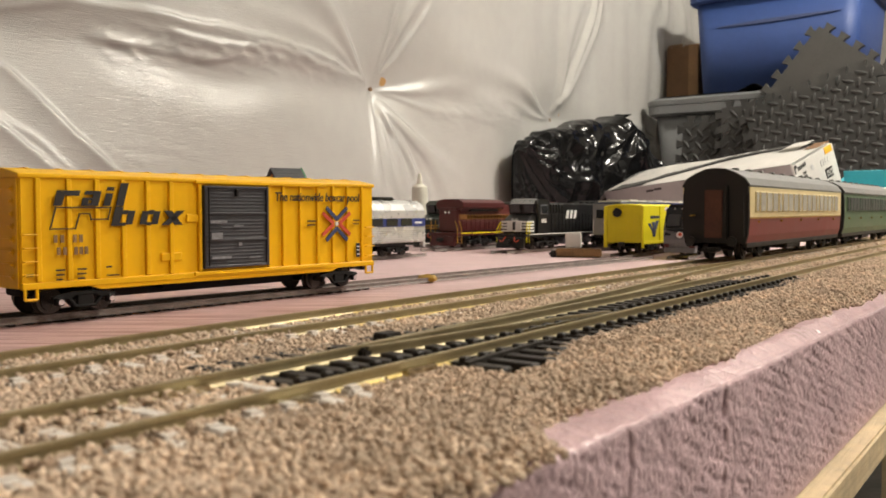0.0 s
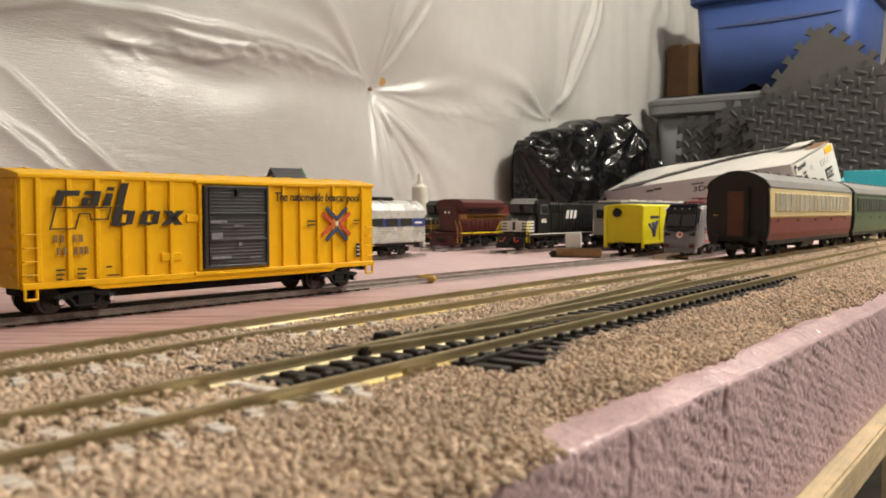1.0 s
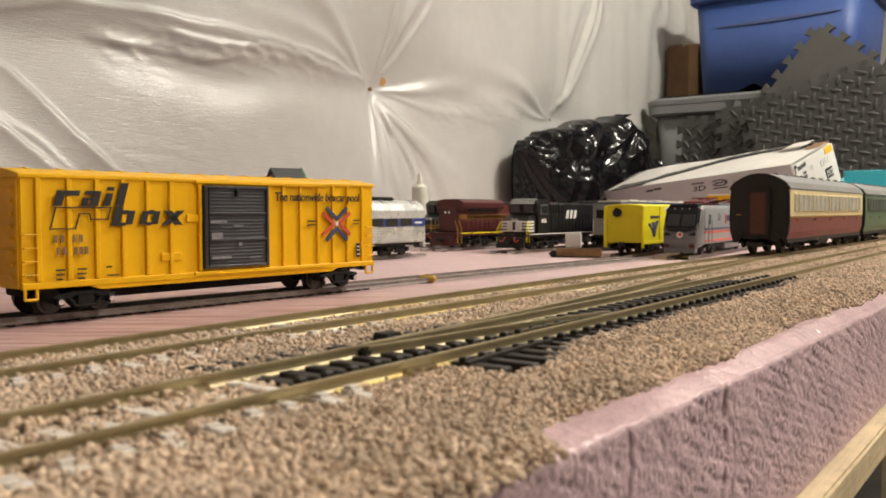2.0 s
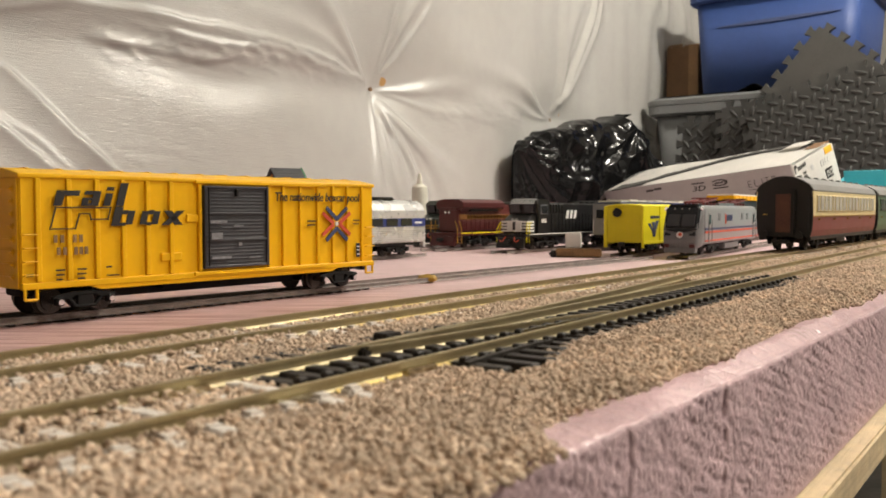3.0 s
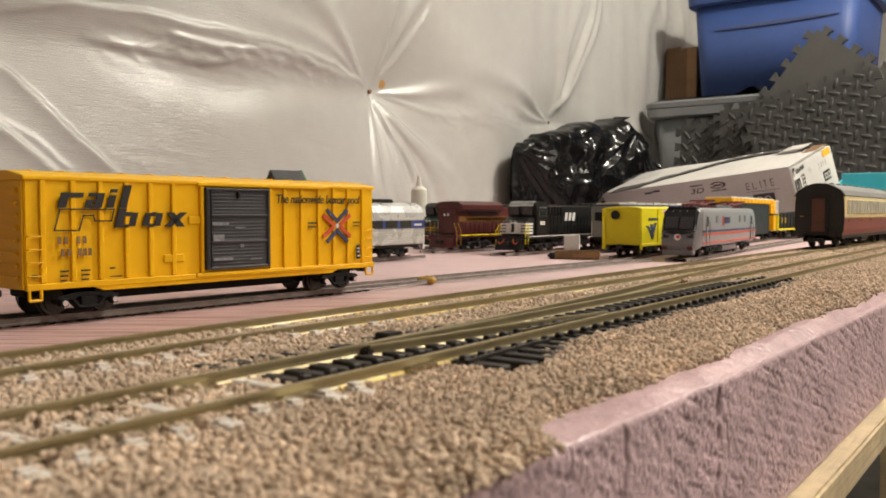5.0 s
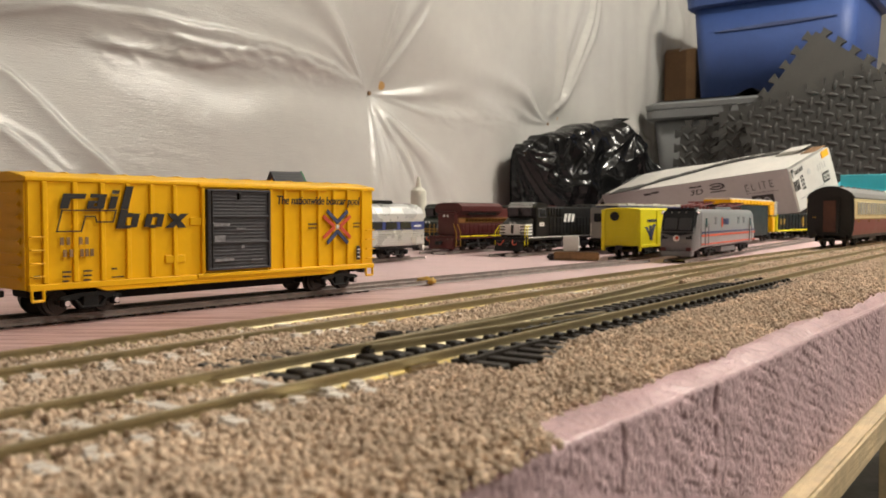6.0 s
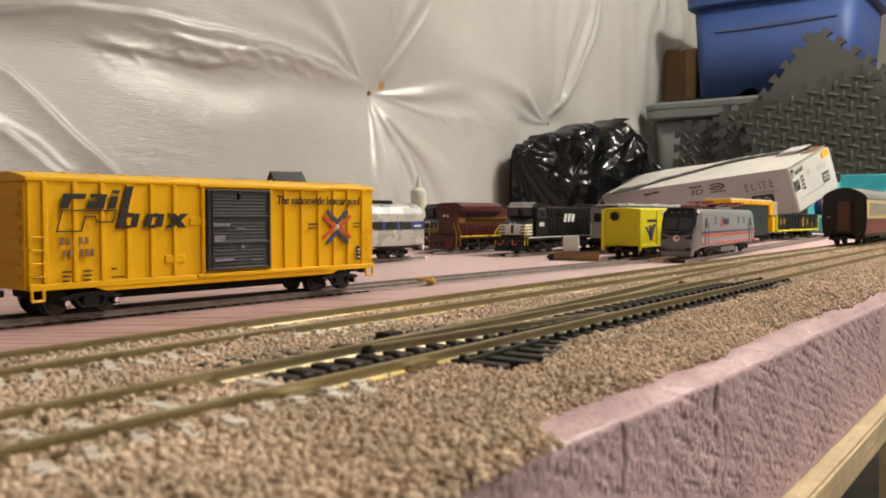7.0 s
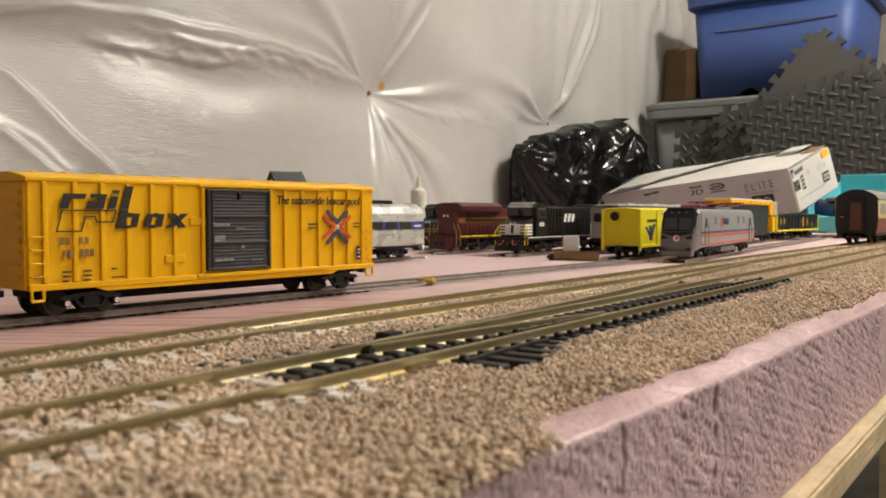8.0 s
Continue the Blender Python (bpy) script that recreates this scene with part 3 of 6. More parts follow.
def grains(name, x0, x1, y0, y1, count, size, seed, label):
    """Loose grains strewn over the bed."""
    rng = np.random.RandomState(seed)
    x, y = rng.uniform(x0, x1, count), rng.uniform(y0, y1, count)
    z = bed(x, y)
    keep = z > -0.002
    for a, b, w in ((0.1490, -0.00419, 0.00877), (0.0997, 0.00465, 0.00877)):
        for s in (-1, 1):
            yr = a + b * (x + 0.25) + s * w if a > 0.14 else 0.0985 + b * (x + 0.25) + s * w
            keep &= np.abs(y - yr) > 0.0008
            z = z + 0.0010 * np.exp(-((np.abs(y - yr) - 0.0014) / 0.0011) ** 2) * (x < (0.135 if a > 0.14 else 0.084))
    dark = open_ties(x, y) > 0.5
    keep &= ~dark | (rng.uniform(0, 1, count) < np.where(y > 0.092, 0.55, 0.24))
    x, y, z = x[keep], y[keep], z[keep]
    n = len(x)
    base = bmesh.new()
    bmesh.ops.create_icosphere(base, subdivisions=1, radius=1.0)
    vb = np.array([v.co[:] for v in base.verts])
    fb = np.array([[v.index for v in f.verts] for f in base.faces])
    base.free()
    m = len(vb)
    r = size * rng.uniform(0.55, 1.25, (n, 1, 1)) * rng.uniform(0.6, 1.35, (n, 1, 3))
    v = vb[None] * (1 + rng.uniform(-0.28, 0.28, (n, m, 1))) * r
    ax = rng.normal(size=(n, 4))
    ax /= np.linalg.norm(ax, axis=1, keepdims=True)
    w_, a_, b_, c_ = ax.T
    R = np.stack([1 - 2 * (b_ * b_ + c_ * c_), 2 * (a_ * b_ - c_ * w_), 2 * (a_ * c_ + b_ * w_), 2 * (a_ * b_ + c_ * w_), 1 - 2 * (a_ * a_ + c_ * c_), 2 * (b_ * c_ - a_ * w_),
                  2 * (a_ * c_ - b_ * w_), 2 * (b_ * c_ + a_ * w_), 1 - 2 * (a_ * a_ + b_ * b_)], -1).reshape(n, 3, 3)
    v = np.einsum("nij,nmj->nmi", R, v)
    v += np.stack([x, y, z + rng.uniform(-0.0003, 0.0004, n)], -1)[:, None]
    f = (fb[None] + (np.arange(n) * m)[:, None, None]).reshape(-1, 3)
    me = bpy.data.meshes.new(name)
    me.from_pydata(v.reshape(-1, 3).tolist(), [], f.tolist())
    me.materials.append(M["ballast"])
    ob = new(name, me)
    ob.parent = bedding
    return tagged(ob, label, kind="stuff")


grains("near_grains", 0.02, 0.26, 0.0508, 0.1605, 58000, 0.00056, 5, "loose tan shell grains beside the rails")
grains("far_grains", 0.26, 0.62, 0.0522, 0.1605, 36000, 0.00068, 6, "loose tan shell grains beside the rails")
grains("distant_grains", 0.62, 1.7, 0.0522, 0.1605, 16000, 0.0011, 7, "loose tan shell grains beside the rails")


# ---- rolling stock parts ----
def truck(parent, x, r=0.0050, base=0.020, half=0.0165, material="underblack", bright=False):
    """A bogie: two side frames, a bolster and two wheelsets."""
    b = part("truck", box(x - 0.004, x + 0.004, -half + 0.002, half - 0.002, 0.0055, 0.0085), M[material], parent)
    for s in (-1, 1):
        y0, y1 = s * half - 0.0009, s * half + 0.0009
        bm = slab([(x - base / 2 - 0.003, 0.0062), (x - base / 2 + 0.004, 0.0058), (x - 0.004, 0.0070), (x + 0.004, 0.0070), (x + base / 2 - 0.004, 0.0058), (x + base / 2 + 0.003, 0.0062),
                   (x + base / 2 + 0.002, 0.0074), (x + 0.005, 0.0086), (x - 0.005, 0.0086), (x - base / 2 - 0.002, 0.0074)], y0, y1)
        slab([(x - base / 2 + 0.003, 0.0060), (x - 0.0042, 0.0026), (x + 0.0042, 0.0026), (x + base / 2 - 0.003, 0.0060), (x + base / 2 - 0.0045, 0.0060), (x + 0.0034, 0.0036), (x - 0.0034, 0.0036), (x - base / 2 + 0.0045, 0.0060)], y0, y1, bm)
        part("side_frame", bevel(bm, 0.0003, 1), M[material], b)
        part("spring_pack", bevel(box(x - 0.0032, x + 0.0032, y0 + 0.0002, y1 - 0.0002, 0.0032, 0.0074), 0.0003, 1), M[material], b)
        for dx in (-base / 2, base / 2):
            part("journal_box", bevel(box(x + dx - 0.0016, x + dx + 0.0016, y0 - 0.0004, y1 + 0.0004, 0.0036, 0.0068), 0.0004, 1), M[material], b)
            if bright:
                part("axle_end", cyl((x + dx, s * (half + 0.0013), 0.0050), (0, 1, 0), 0.0011, 0.0012, seg=12), M["chrome"], b)
    for dx in (-base / 2, base / 2):
        bm = cyl((0, 0, 0), (0, 1, 0), 0.0011, 2 * half + 0.001, seg=8)
        for s in (-1, 1):
            cyl((0, s * 0.0083, 0), (0, 1, 0), r, 0.0022, bm, 24)
            cyl((0, s * 0.0070, 0), (0, 1, 0), r + 0.0006, 0.0007, bm, 24)
            cyl((0, s * 0.0098, 0), (0, 1, 0), r * 0.72, 0.0006, bm, 24)
            for k in range(5):
                a = k * math.tau / 5
                cyl((math.cos(a) * r * 0.48, s * 0.0099, math.sin(a) * r * 0.48), (0, 1, 0), r * 0.13, 0.0008, bm, 8)
        w = part("wheelset", bm, M["steel"], b)
        w.matrix_local = pose(x + dx, 0, r)
    return b


def coupler(parent, x, s):
    bm = box(min(x, x + s * 0.007), max(x, x + s * 0.007), -0.0012, 0.0012, 0.0075, 0.0100)
    box(min(x + s * 0.006, x + s * 0.0095), max(x + s * 0.006, x + s * 0.0095), -0.0030, 0.0022, 0.0068, 0.0105, bm)
    part("coupler", bevel(bm, 0.0004, 1), M["black"], parent)


def bars(name, parent, rows, y, material, thick=0.00025):
    """Unreadable writing: plain bars (x0, x1, z0, z1) on a side at y."""
    for x0, x1, z0, z1 in rows:
        part(name, box(x0, x1, y - thick, y + thick * 0.2, z0, z1), M[material], parent)


def words(name, text, size, m, material, parent, stretch=1.0, lean=0.0):
    cu = bpy.data.curves.new(name, "FONT")
    cu.body, cu.size, cu.shear, cu.extrude, cu.offset = text, size, lean, 0.00012, size * 0.012
    tmp = bpy.data.objects.new(name, cu)
    scene.collection.objects.link(tmp)
    bpy.context.view_layer.update()
    me = bpy.data.meshes.new_from_object(tmp.evaluated_get(bpy.context.evaluated_depsgraph_get()))
    bpy.data.objects.remove(tmp)
    me.transform(Matrix.Diagonal((stretch, 1, 1, 1)))
    me.materials.clear()
    me.materials.append(M[material])
    ob = new(name, me)
    ob.parent = parent
    ob.matrix_local = m
    return ob


# ---- the yellow boxcar ----
def boxcar():
    hd = -0.04625
    c = Vector((0.16014, 0.29864)) + Vector((math.cos(hd), math.sin(hd))) * 0.0900 + Vector((-math.sin(hd), math.cos(hd))) * 0.0180
    t = thing("boxcar", pose(c.x, c.y, RAIL_YARD, 0, 0, math.degrees(hd)), "yellow model boxcar with a black sliding door on the yard track", "model wagon")
    L, W, Z0, Z1 = 0.0900, 0.0172, 0.0107, 0.0517
    y = -W
    body = part("body", bevel(box(-L, L, -W, W, Z0, Z1), 0.0004), M["yellow"], t)
    roof = prism([(-0.0180, Z1 - 0.0016), (0.0180, Z1 - 0.0016), (0.0180, Z1), (0.006, Z1 + 0.0022), (-0.006, Z1 + 0.0022), (-0.0180, Z1)], -L - 0.0008, L + 0.0008)
    roof = part("roof", bevel(roof, 0.0003, 1), M["yellow"], t)
    for k in range(14):
        x = -L + 0.008 + k * (2 * L - 0.016) / 13
        part("roof_rib", prism([(-0.0140, Z1 + 0.0002), (0.0140, Z1 + 0.0002), (0.006, Z1 + 0.0026), (-0.006, Z1 + 0.0026)], x - 0.0006, x + 0.0006), M["yellow"], roof)
    posts = (-83.7, -72.2, -61.2, -50.3, -39.8, -29.2, 30.2, 40.6, 51.6, 61.6, 71.4, 81.8)
    for px in posts:
        for s in (-1, 1):
            rib = box(px / 1000 - 0.0011, px / 1000 + 0.0009, s * W - 0.0011, s * W + 0.0011, Z0 + 0.0022, Z1 - 0.0016)
            part("side_post", bevel(rib, 0.0003, 1), M["yellow"], body)
    for s in (-1, 1):
        for a, b in ((-0.0165, -0.0148), (0.0205, 0.0222)):
            part("door_post", bevel(box(a, b, s * W - 0.0014, s * W + 0.0014, Z0 + 0.001, Z1 - 0.0016), 0.0003, 1), M["yellow"], body)
        part("side_sill", bevel(box(-L, L, s * W - 0.0011, s * W + 0.0011, Z0 - 0.0004, Z0 + 0.0020), 0.0003, 1), M["yellow"], body)
        part("door_track", bevel(box(-0.019, 0.056, s * W - 0.0018, s * W + 0.0018, Z0 + 0.0004, Z0 + 0.0022), 0.0003, 1), M["yellow"], body)
        part("centre_sill", bevel(slab([(-0.066, Z0), (0.066, Z0), (0.060, Z0 - 0.0020), (-0.060, Z0 - 0.0020)], s * W - 0.0007, s * W + 0.0007), 0.0002, 1), M["yellow"], body)
        part("upper_track", bevel(box(-0.018, 0.057, s * W - 0.0017, s * W + 0.0017, Z1 - 0.0022, Z1 - 0.0006), 0.0003, 1), M["yellow"], body)
    d = part("sliding_door", bevel(box(-0.0144, 0.0200, y - 0.0016, y - 0.0002, 0.0140, 0.0488), 0.0003), M["door"], t, "black ribbed sliding door with grey scuffs")
    for k in range(22):
        z = 0.0158 + k * 0.00148
        part("door_rib", bevel(box(-0.0128, 0.0184, y - 0.00172, y - 0.0014, z, z + 0.00075), 0.0002, 1), M["door"], d)
    for x0, x1 in ((-0.0144, -0.0131), (0.0187, 0.0200)):
        part("door_stile", bevel(box(x0, x1, y - 0.0024, y - 0.0014, 0.0140, 0.0488), 0.0002, 1), M["door"], d)
    for z0 in (0.0140, 0.0252, 0.0366, 0.0477):
        part("door_rail", bevel(box(-0.0144, 0.0200, y - 0.0023, y - 0.0014, z0, z0 + 0.0011), 0.0002, 1), M["door"], d)
    part("door_bar", tube([(-0.0126, y - 0.0030, 0.0150), (-0.0126, y - 0.0030, 0.0480)], 0.00035), M["black"], d)
    part("lock_box", bevel(box(0.0018, 0.0032, y - 0.0029, y - 0.0014, 0.0446, 0.0474), 0.0002, 1), M["black"], d)
    bars("scuffs", d, [(-0.0115, -0.0030, 0.0330, 0.0342), (-0.0112, -0.0055, 0.0262, 0.0290), (-0.0110, -0.0010, 0.0178, 0.0190), (0.0005, 0.0058, 0.0315, 0.0322),
                       (0.0030, 0.0048, 0.0232, 0.0246), (0.0085, 0.0150, 0.0176, 0.0182)], y - 0.0023, "scuff")
    for bz, bx0 in ((0.0180, -0.0300), (0.0335, -0.0180)):
        part("door_stop", bevel(box(bx0 - 0.004, bx0 + 0.0055, y - 0.0008, y + 0.0002, bz, bz + 0.0034), 0.0003, 1), M["yellow"], body)

    # printed shapes on the side
    def slant(x0, x1, z0, z1, lean=0.28):
        return [(x0 + (z0 - 0.033) * lean, z0), (x1 + (z0 - 0.033) * lean, z0), (x1 + (z1 - 0.033) * lean, z1), (x0 + (z1 - 0.033) * lean, z1)]

    ya, yb = y - 0.0013, y - 0.0010
    for q in ((-0.0805, -0.0772, 0.0402, 0.0458), (-0.0772, -0.0716, 0.0439, 0.0458), (-0.0700, -0.0675, 0.0402, 0.0432), (-0.0697, -0.0662, 0.0444, 0.0458),
              (-0.0662, -0.0632, 0.0402, 0.0458), (-0.0675, -0.0662, 0.0402, 0.0412), (-0.0675, -0.0662, 0.0423, 0.0432), (-0.0612, -0.0583, 0.0402, 0.0450), (-0.0612, -0.0583, 0.0460, 0.0474),
              (-0.0560, -0.0528, 0.0402, 0.0490),
              (-0.0560, -0.0526, 0.0326, 0.0400), (-0.0526, -0.0500, 0.0370, 0.0386), (-0.0526, -0.0500, 0.0326, 0.0338), (-0.0500, -0.0472, 0.0330, 0.0384),
              (-0.0440, -0.0412, 0.0330, 0.0382), (-0.0412, -0.0388, 0.0369, 0.0386), (-0.0412, -0.0388, 0.0326, 0.0339), (-0.0388, -0.0360, 0.0330, 0.0382)):
        part("emblem_stroke", slab(slant(*q), ya, yb), M["ink"], t)
    for a, b in (((-0.0325, 0.0326), (-0.0250, 0.0384)), ((-0.0312, 0.0384), (-0.0262, 0.0326))):
        st = slab([(a[0] - 0.0018, a[1]), (a[0] + 0.0018, a[1]), (b[0] + 0.0018, b[1]), (b[0] - 0.0018, b[1])], ya - 0.0001, yb)
        part("emblem_stroke", st, M["ink"], t)
    out = bmesh.new()
    path = [(-0.0797, 0.0318), (-0.0775, 0.0396), (-0.0560, 0.0396), (-0.0572, 0.0352), (-0.0640, 0.0352), (-0.0645, 0.0373), (-0.0685, 0.0373), (-0.0702, 0.0318), (-0.0797, 0.0318)]
    for (x0, z0), (x1, z1) in zip(path, path[1:]):
        dv = Vector((x1 - x0, z1 - z0)).normalized() * 0.0003
        nx, nz = -dv.y * 0.8, dv.x * 0.8
        slab([(x0 - dv.x + nx, z0 - dv.y + nz), (x0 - dv.x - nx, z0 - dv.y - nz), (x1 + dv.x - nx, z1 + dv.y - nz), (x1 + dv.x + nx, z1 + dv.y + nz)], ya, yb, out)
    part("emblem_outline", out, M["ink"], t, "thin black outline shape")
    marks = [(x0, 0.0264) for x0 in (-0.0785, -0.0760, -0.0712, -0.0688)] + [(x0, 0.0219) for x0 in (-0.0774, -0.0750, -0.0708, -0.0688, -0.0668)]
    bars("mark_bar", t, [(x0, x0 + 0.0013, z0 + 0.0004, z0 + 0.0032) for x0, z0 in marks], y - 0.0011, "bark")
    bars("small_print", t, [
                            (-0.0778, -0.0745, 0.0165, 0.0171), (-0.0778, -0.0748, 0.0148, 0.0154), (-0.0778, -0.0755, 0.0131, 0.0137),
                            (-0.0697, -0.0662, 0.0165, 0.0171), (-0.0697, -0.0664, 0.0148, 0.0154), (-0.0697, -0.0668, 0.0131, 0.0137),
                            (-0.0582, -0.0560, 0.0168, 0.0174), (-0.0582, -0.0530, 0.0136, 0.0141), (-0.0885, -0.0862, 0.0150, 0.0160),
                            (0.0440, 0.0495, 0.0330, 0.0337), (0.0440, 0.0490, 0.0312, 0.0318), (0.0745, 0.0790, 0.0332, 0.0338), (0.0745, 0.0785, 0.0314, 0.0320)], y - 0.0011, "ink")
    words("slogan", "The nationwide boxcar pool", 0.0056, pose(0.0243, y - 0.0013, 0.0428, 90), "ink", t, stretch=0.845, lean=0.12)
    # crossed arrows
    for col, segs in (("red", (((0.0538, 0.0372), (0.0612, 0.0321)), ((0.0538, 0.0266), (0.0612, 0.0317)), ((0.0652, 0.0321), (0.0724, 0.0372)), ((0.0652, 0.0317), (0.0724, 0.0264)))),
                      ("navy", (((0.0562, 0.0398), (0.0634, 0.0340)), ((0.0630, 0.0340), (0.0702, 0.0396)), ((0.0562, 0.0240), (0.0634, 0.0298)), ((0.0630, 0.0298), (0.0702, 0.0238))))):
        bm = bmesh.new()
        for k, ((x0, z0), (x1, z1)) in enumerate(segs):
            dv = Vector((x1 - x0, z1 - z0)).normalized()
            nx, nz = -dv.y * 0.0009, dv.x * 0.0009
            lift = 0.00004 * k + (0.0002 if col == "navy" else 0)
            slab([(x0 + nx, z0 + nz), (x0 - nx, z0 - nz), (x1 - nx, z1 - nz), (x1 + nx, z1 + nz)], ya - lift, yb, bm)
        part("arrow_emblem", bm, M[col], t)
    panel = part("data_panel", bevel(box(0.0766, 0.0792, y - 0.0013, y - 0.0010, 0.0150, 0.0220), 0.0001, 1), M["ink"], t)
    bars("panel_print", panel, [(0.0769, 0.0788, 0.0200, 0.0206), (0.0769, 0.0786, 0.0184, 0.0189), (0.0770, 0.0788, 0.0162, 0.0168)], y - 0.0014, "white")
    part("arrow_centre", bevel(box(0.0622, 0.0642, y - 0.0016, y - 0.0010, 0.0309, 0.0329), 0.0002, 1), M["white"], t)
    # ladders, grabs and steps
    for x0, x1 in ((-0.0893, -0.0843), (0.0838, 0.0893)):
        for k in range(4):
            z = 0.0155 + k * 0.0048
            part("rung", tube([(x0, y - 0.0004, z), (x0, y - 0.0016, z), (x1, y - 0.0016, z), (x1, y - 0.0004, z)], 0.00028), M["yellow"], body)
        part("step", tube([(x0 + 0.0003, y - 0.0006, Z0 + 0.001), (x0 + 0.0003, y - 0.0006, Z0 - 0.0040), (x1 - 0.0004, y - 0.0006, Z0 - 0.0040), (x1 - 0.0004, y - 0.0006, Z0 + 0.001)], 0.0006), M["yellow"], body)
    for s in (-1, 1):
        end = part("end_panel", box(min(s * L, s * (L + 0.0006)), max(s * L, s * (L + 0.0006)), -W + 0.001, W - 0.001, Z0, Z1 - 0.002), M["yellow"], t)
        for k in range(8):
            z = Z0 + 0.003 + k * 0.0045
            part("end_rib", bevel(box(min(s * L, s * (L + 0.0019)), max(s * L, s * (L + 0.0019)), -W + 0.003, W - 0.003, z, z + 0.0022), 0.0008, 2), M["yellow"], end)
        coupler(t, s * (L + 0.001), s)
        truck(t, s * 0.0660, bright=True)
    part("underframe", bevel(box(-0.085, 0.085, -0.006, 0.006, 0.0070, 0.0106), 0.0005), M["underblack"], t)
    # added black block: mimics the car's shadow seen beneath the body
    part("centre_beam", bevel(box(-0.048, 0.048, -0.0045, 0.0045, 0.0042, 0.0104), 0.0008), M["underblack"], t)
    part("brake_gear", bevel(box(-0.030, -0.008, -0.012, 0.012, 0.0066, 0.0100), 0.0012), M["underblack"], t)
    return t


boxcar()


# ---- passenger coaches of the moving train ----
def coach(x, label, lower, upper, length=0.207):
    """Origin at the rear end, on the rails; the body runs along +x."""
    t = thing("passenger_coach", pose(x, 0.1470, MAIN_Z), label, "model coach", "coaches of the train")
    W, Z0, ZE, ZT = 0.0170, 0.0087, 0.0368, 0.0461

    def ring(x, sc=1.0):
        pts = [(-W * 0.90, Z0), (-W * 0.97, Z0 + 0.004), (-W, Z0 + 0.011), (-W * 0.985, ZE - 0.004), (-W * 0.95, ZE)]
        top = [(-W * 1.01, ZE + 0.0006), (-W * 0.86, ZE + 0.0042), (-W * 0.60, ZE + 0.0068), (-W * 0.30, ZT - 0.0004), (0, ZT)]
        left = pts + top
        return [(x, yy * sc, zz) for yy, zz in left] + [(x, -yy * sc, zz) for yy, zz in left[-2::-1]]

    body = part("body", loft([ring(0.0012), ring(length - 0.0012)]), M[lower], t)
    roofp = [(-W * 1.01, ZE + 0.0002), (-W * 1.02, ZE + 0.0010), (-W * 0.87, ZE + 0.0046), (-W * 0.61, ZE + 0.0072), (-W * 0.30, ZT), (0, ZT + 0.0005)]
    roofp = roofp + [(-a, b) for a, b in roofp[-2::-1]] + [(W * 0.9, ZE - 0.0004), (-W * 0.9, ZE - 0.0004)]
    roof = part("roof", prism(roofp, 0.0004, length - 0.0004), M["roofgrey"], t)
    for k in range(9):
        for s in (-1, 1):
            part("roof_vent", bevel(box(0.014 + k * 0.022, 0.018 + k * 0.022, s * 0.005 - 0.0014, s * 0.005 + 0.0014, ZT - 0.0008, ZT + 0.0009), 0.0004, 1), M["roofgrey"], roof)
    for s in (-1, 1):
        if upper != lower:
            a, b = sorted((s * (W + 0.0001), s * (W - 0.0014)))
            part("upper_panel", bevel(box(0.0012, length - 0.0012, a, b, 0.0215, ZE + 0.0002), 0.0003, 1), M[upper], body)
            part("lining", box(0.0012, length - 0.0012, min(s * (W + 0.0003), s * W), max(s * (W + 0.0003), s * W), 0.0210, 0.0215), M["gold"], body)
        xw, k = 0.010, 0
        while xw < length - 0.014:
            w = 0.0040 if k % 4 == 0 else 0.0085
            wy0, wy1 = sorted((s * (W + 0.0007), s * (W - 0.001)))
            fr = part("window", bevel(box(xw - 0.0006, xw + w + 0.0006, wy0, wy1, 0.0242, 0.0348), 0.0004, 1), M[upper], body)
            gy0, gy1 = sorted((s * (W + 0.0009), s * W))
            part("pane", box(xw, xw + w, gy0, gy1, 0.0249, 0.0341), M["paleglass" if upper == "cream" else "glass"], fr)
            if k % 4 == 0:
                part("door_handle", bevel(box(xw + w + 0.0005, xw + w + 0.0011, min(s * W, s * (W + 0.0012)), max(s * W, s * (W + 0.0012)), 0.0190, 0.0200), 0.0002, 1), M["gold"], body)
            xw += w + (0.0035 if k % 4 in (0, 3) else 0.0026)
            k += 1
        part("sole_bar", bevel(box(0.002, length - 0.002, min(s * 0.013, s * 0.0155), max(s * 0.013, s * 0.0155), Z0 - 0.0022, Z0 + 0.0004), 0.0003, 1), M["black"], t)
    for xe, s in ((0.0, -1), (length, 1)):
        end = part("end_wall", loft([ring(xe - s * 0.0014 if s < 0 else xe - 0.0014, 1.005), ring(xe if s > 0 else 0.0, 0.985)]), M["coachend"], t, "matt black coach end")
        gx0, gx1 = sorted((xe, xe + s * 0.0022))
        part("corridor_frame", bevel(slab([(gx0, 0.0100), (gx1, 0.0100), (gx1, 0.0375), (gx0, 0.0375)], -0.0068, 0.0068), 0.0006), M["coachend"], end)
        dx0, dx1 = sorted((xe + s * 0.0015, xe + s * 0.0026))
        part("corridor_door", bevel(box(dx0, dx1, -0.0046, 0.0046, 0.0112, 0.0355), 0.0004), M["brown"], end, "dark brown corridor door")
        for yb in (-0.0105, 0.0105):
            bf = cyl((xe + s * 0.003, yb, 0.0098), (1, 0, 0), 0.0008, 0.006, seg=8)
            cyl((xe + s * 0.0062, yb, 0.0098), (1, 0, 0), 0.0026, 0.0008, bf, 14)
            part("buffer", bf, M["black"], end)
        part("lamp_bracket", bevel(box(gx0, gx1, 0.0098, 0.0122, 0.0222, 0.0230), 0.0002, 1), M["gold"], end)
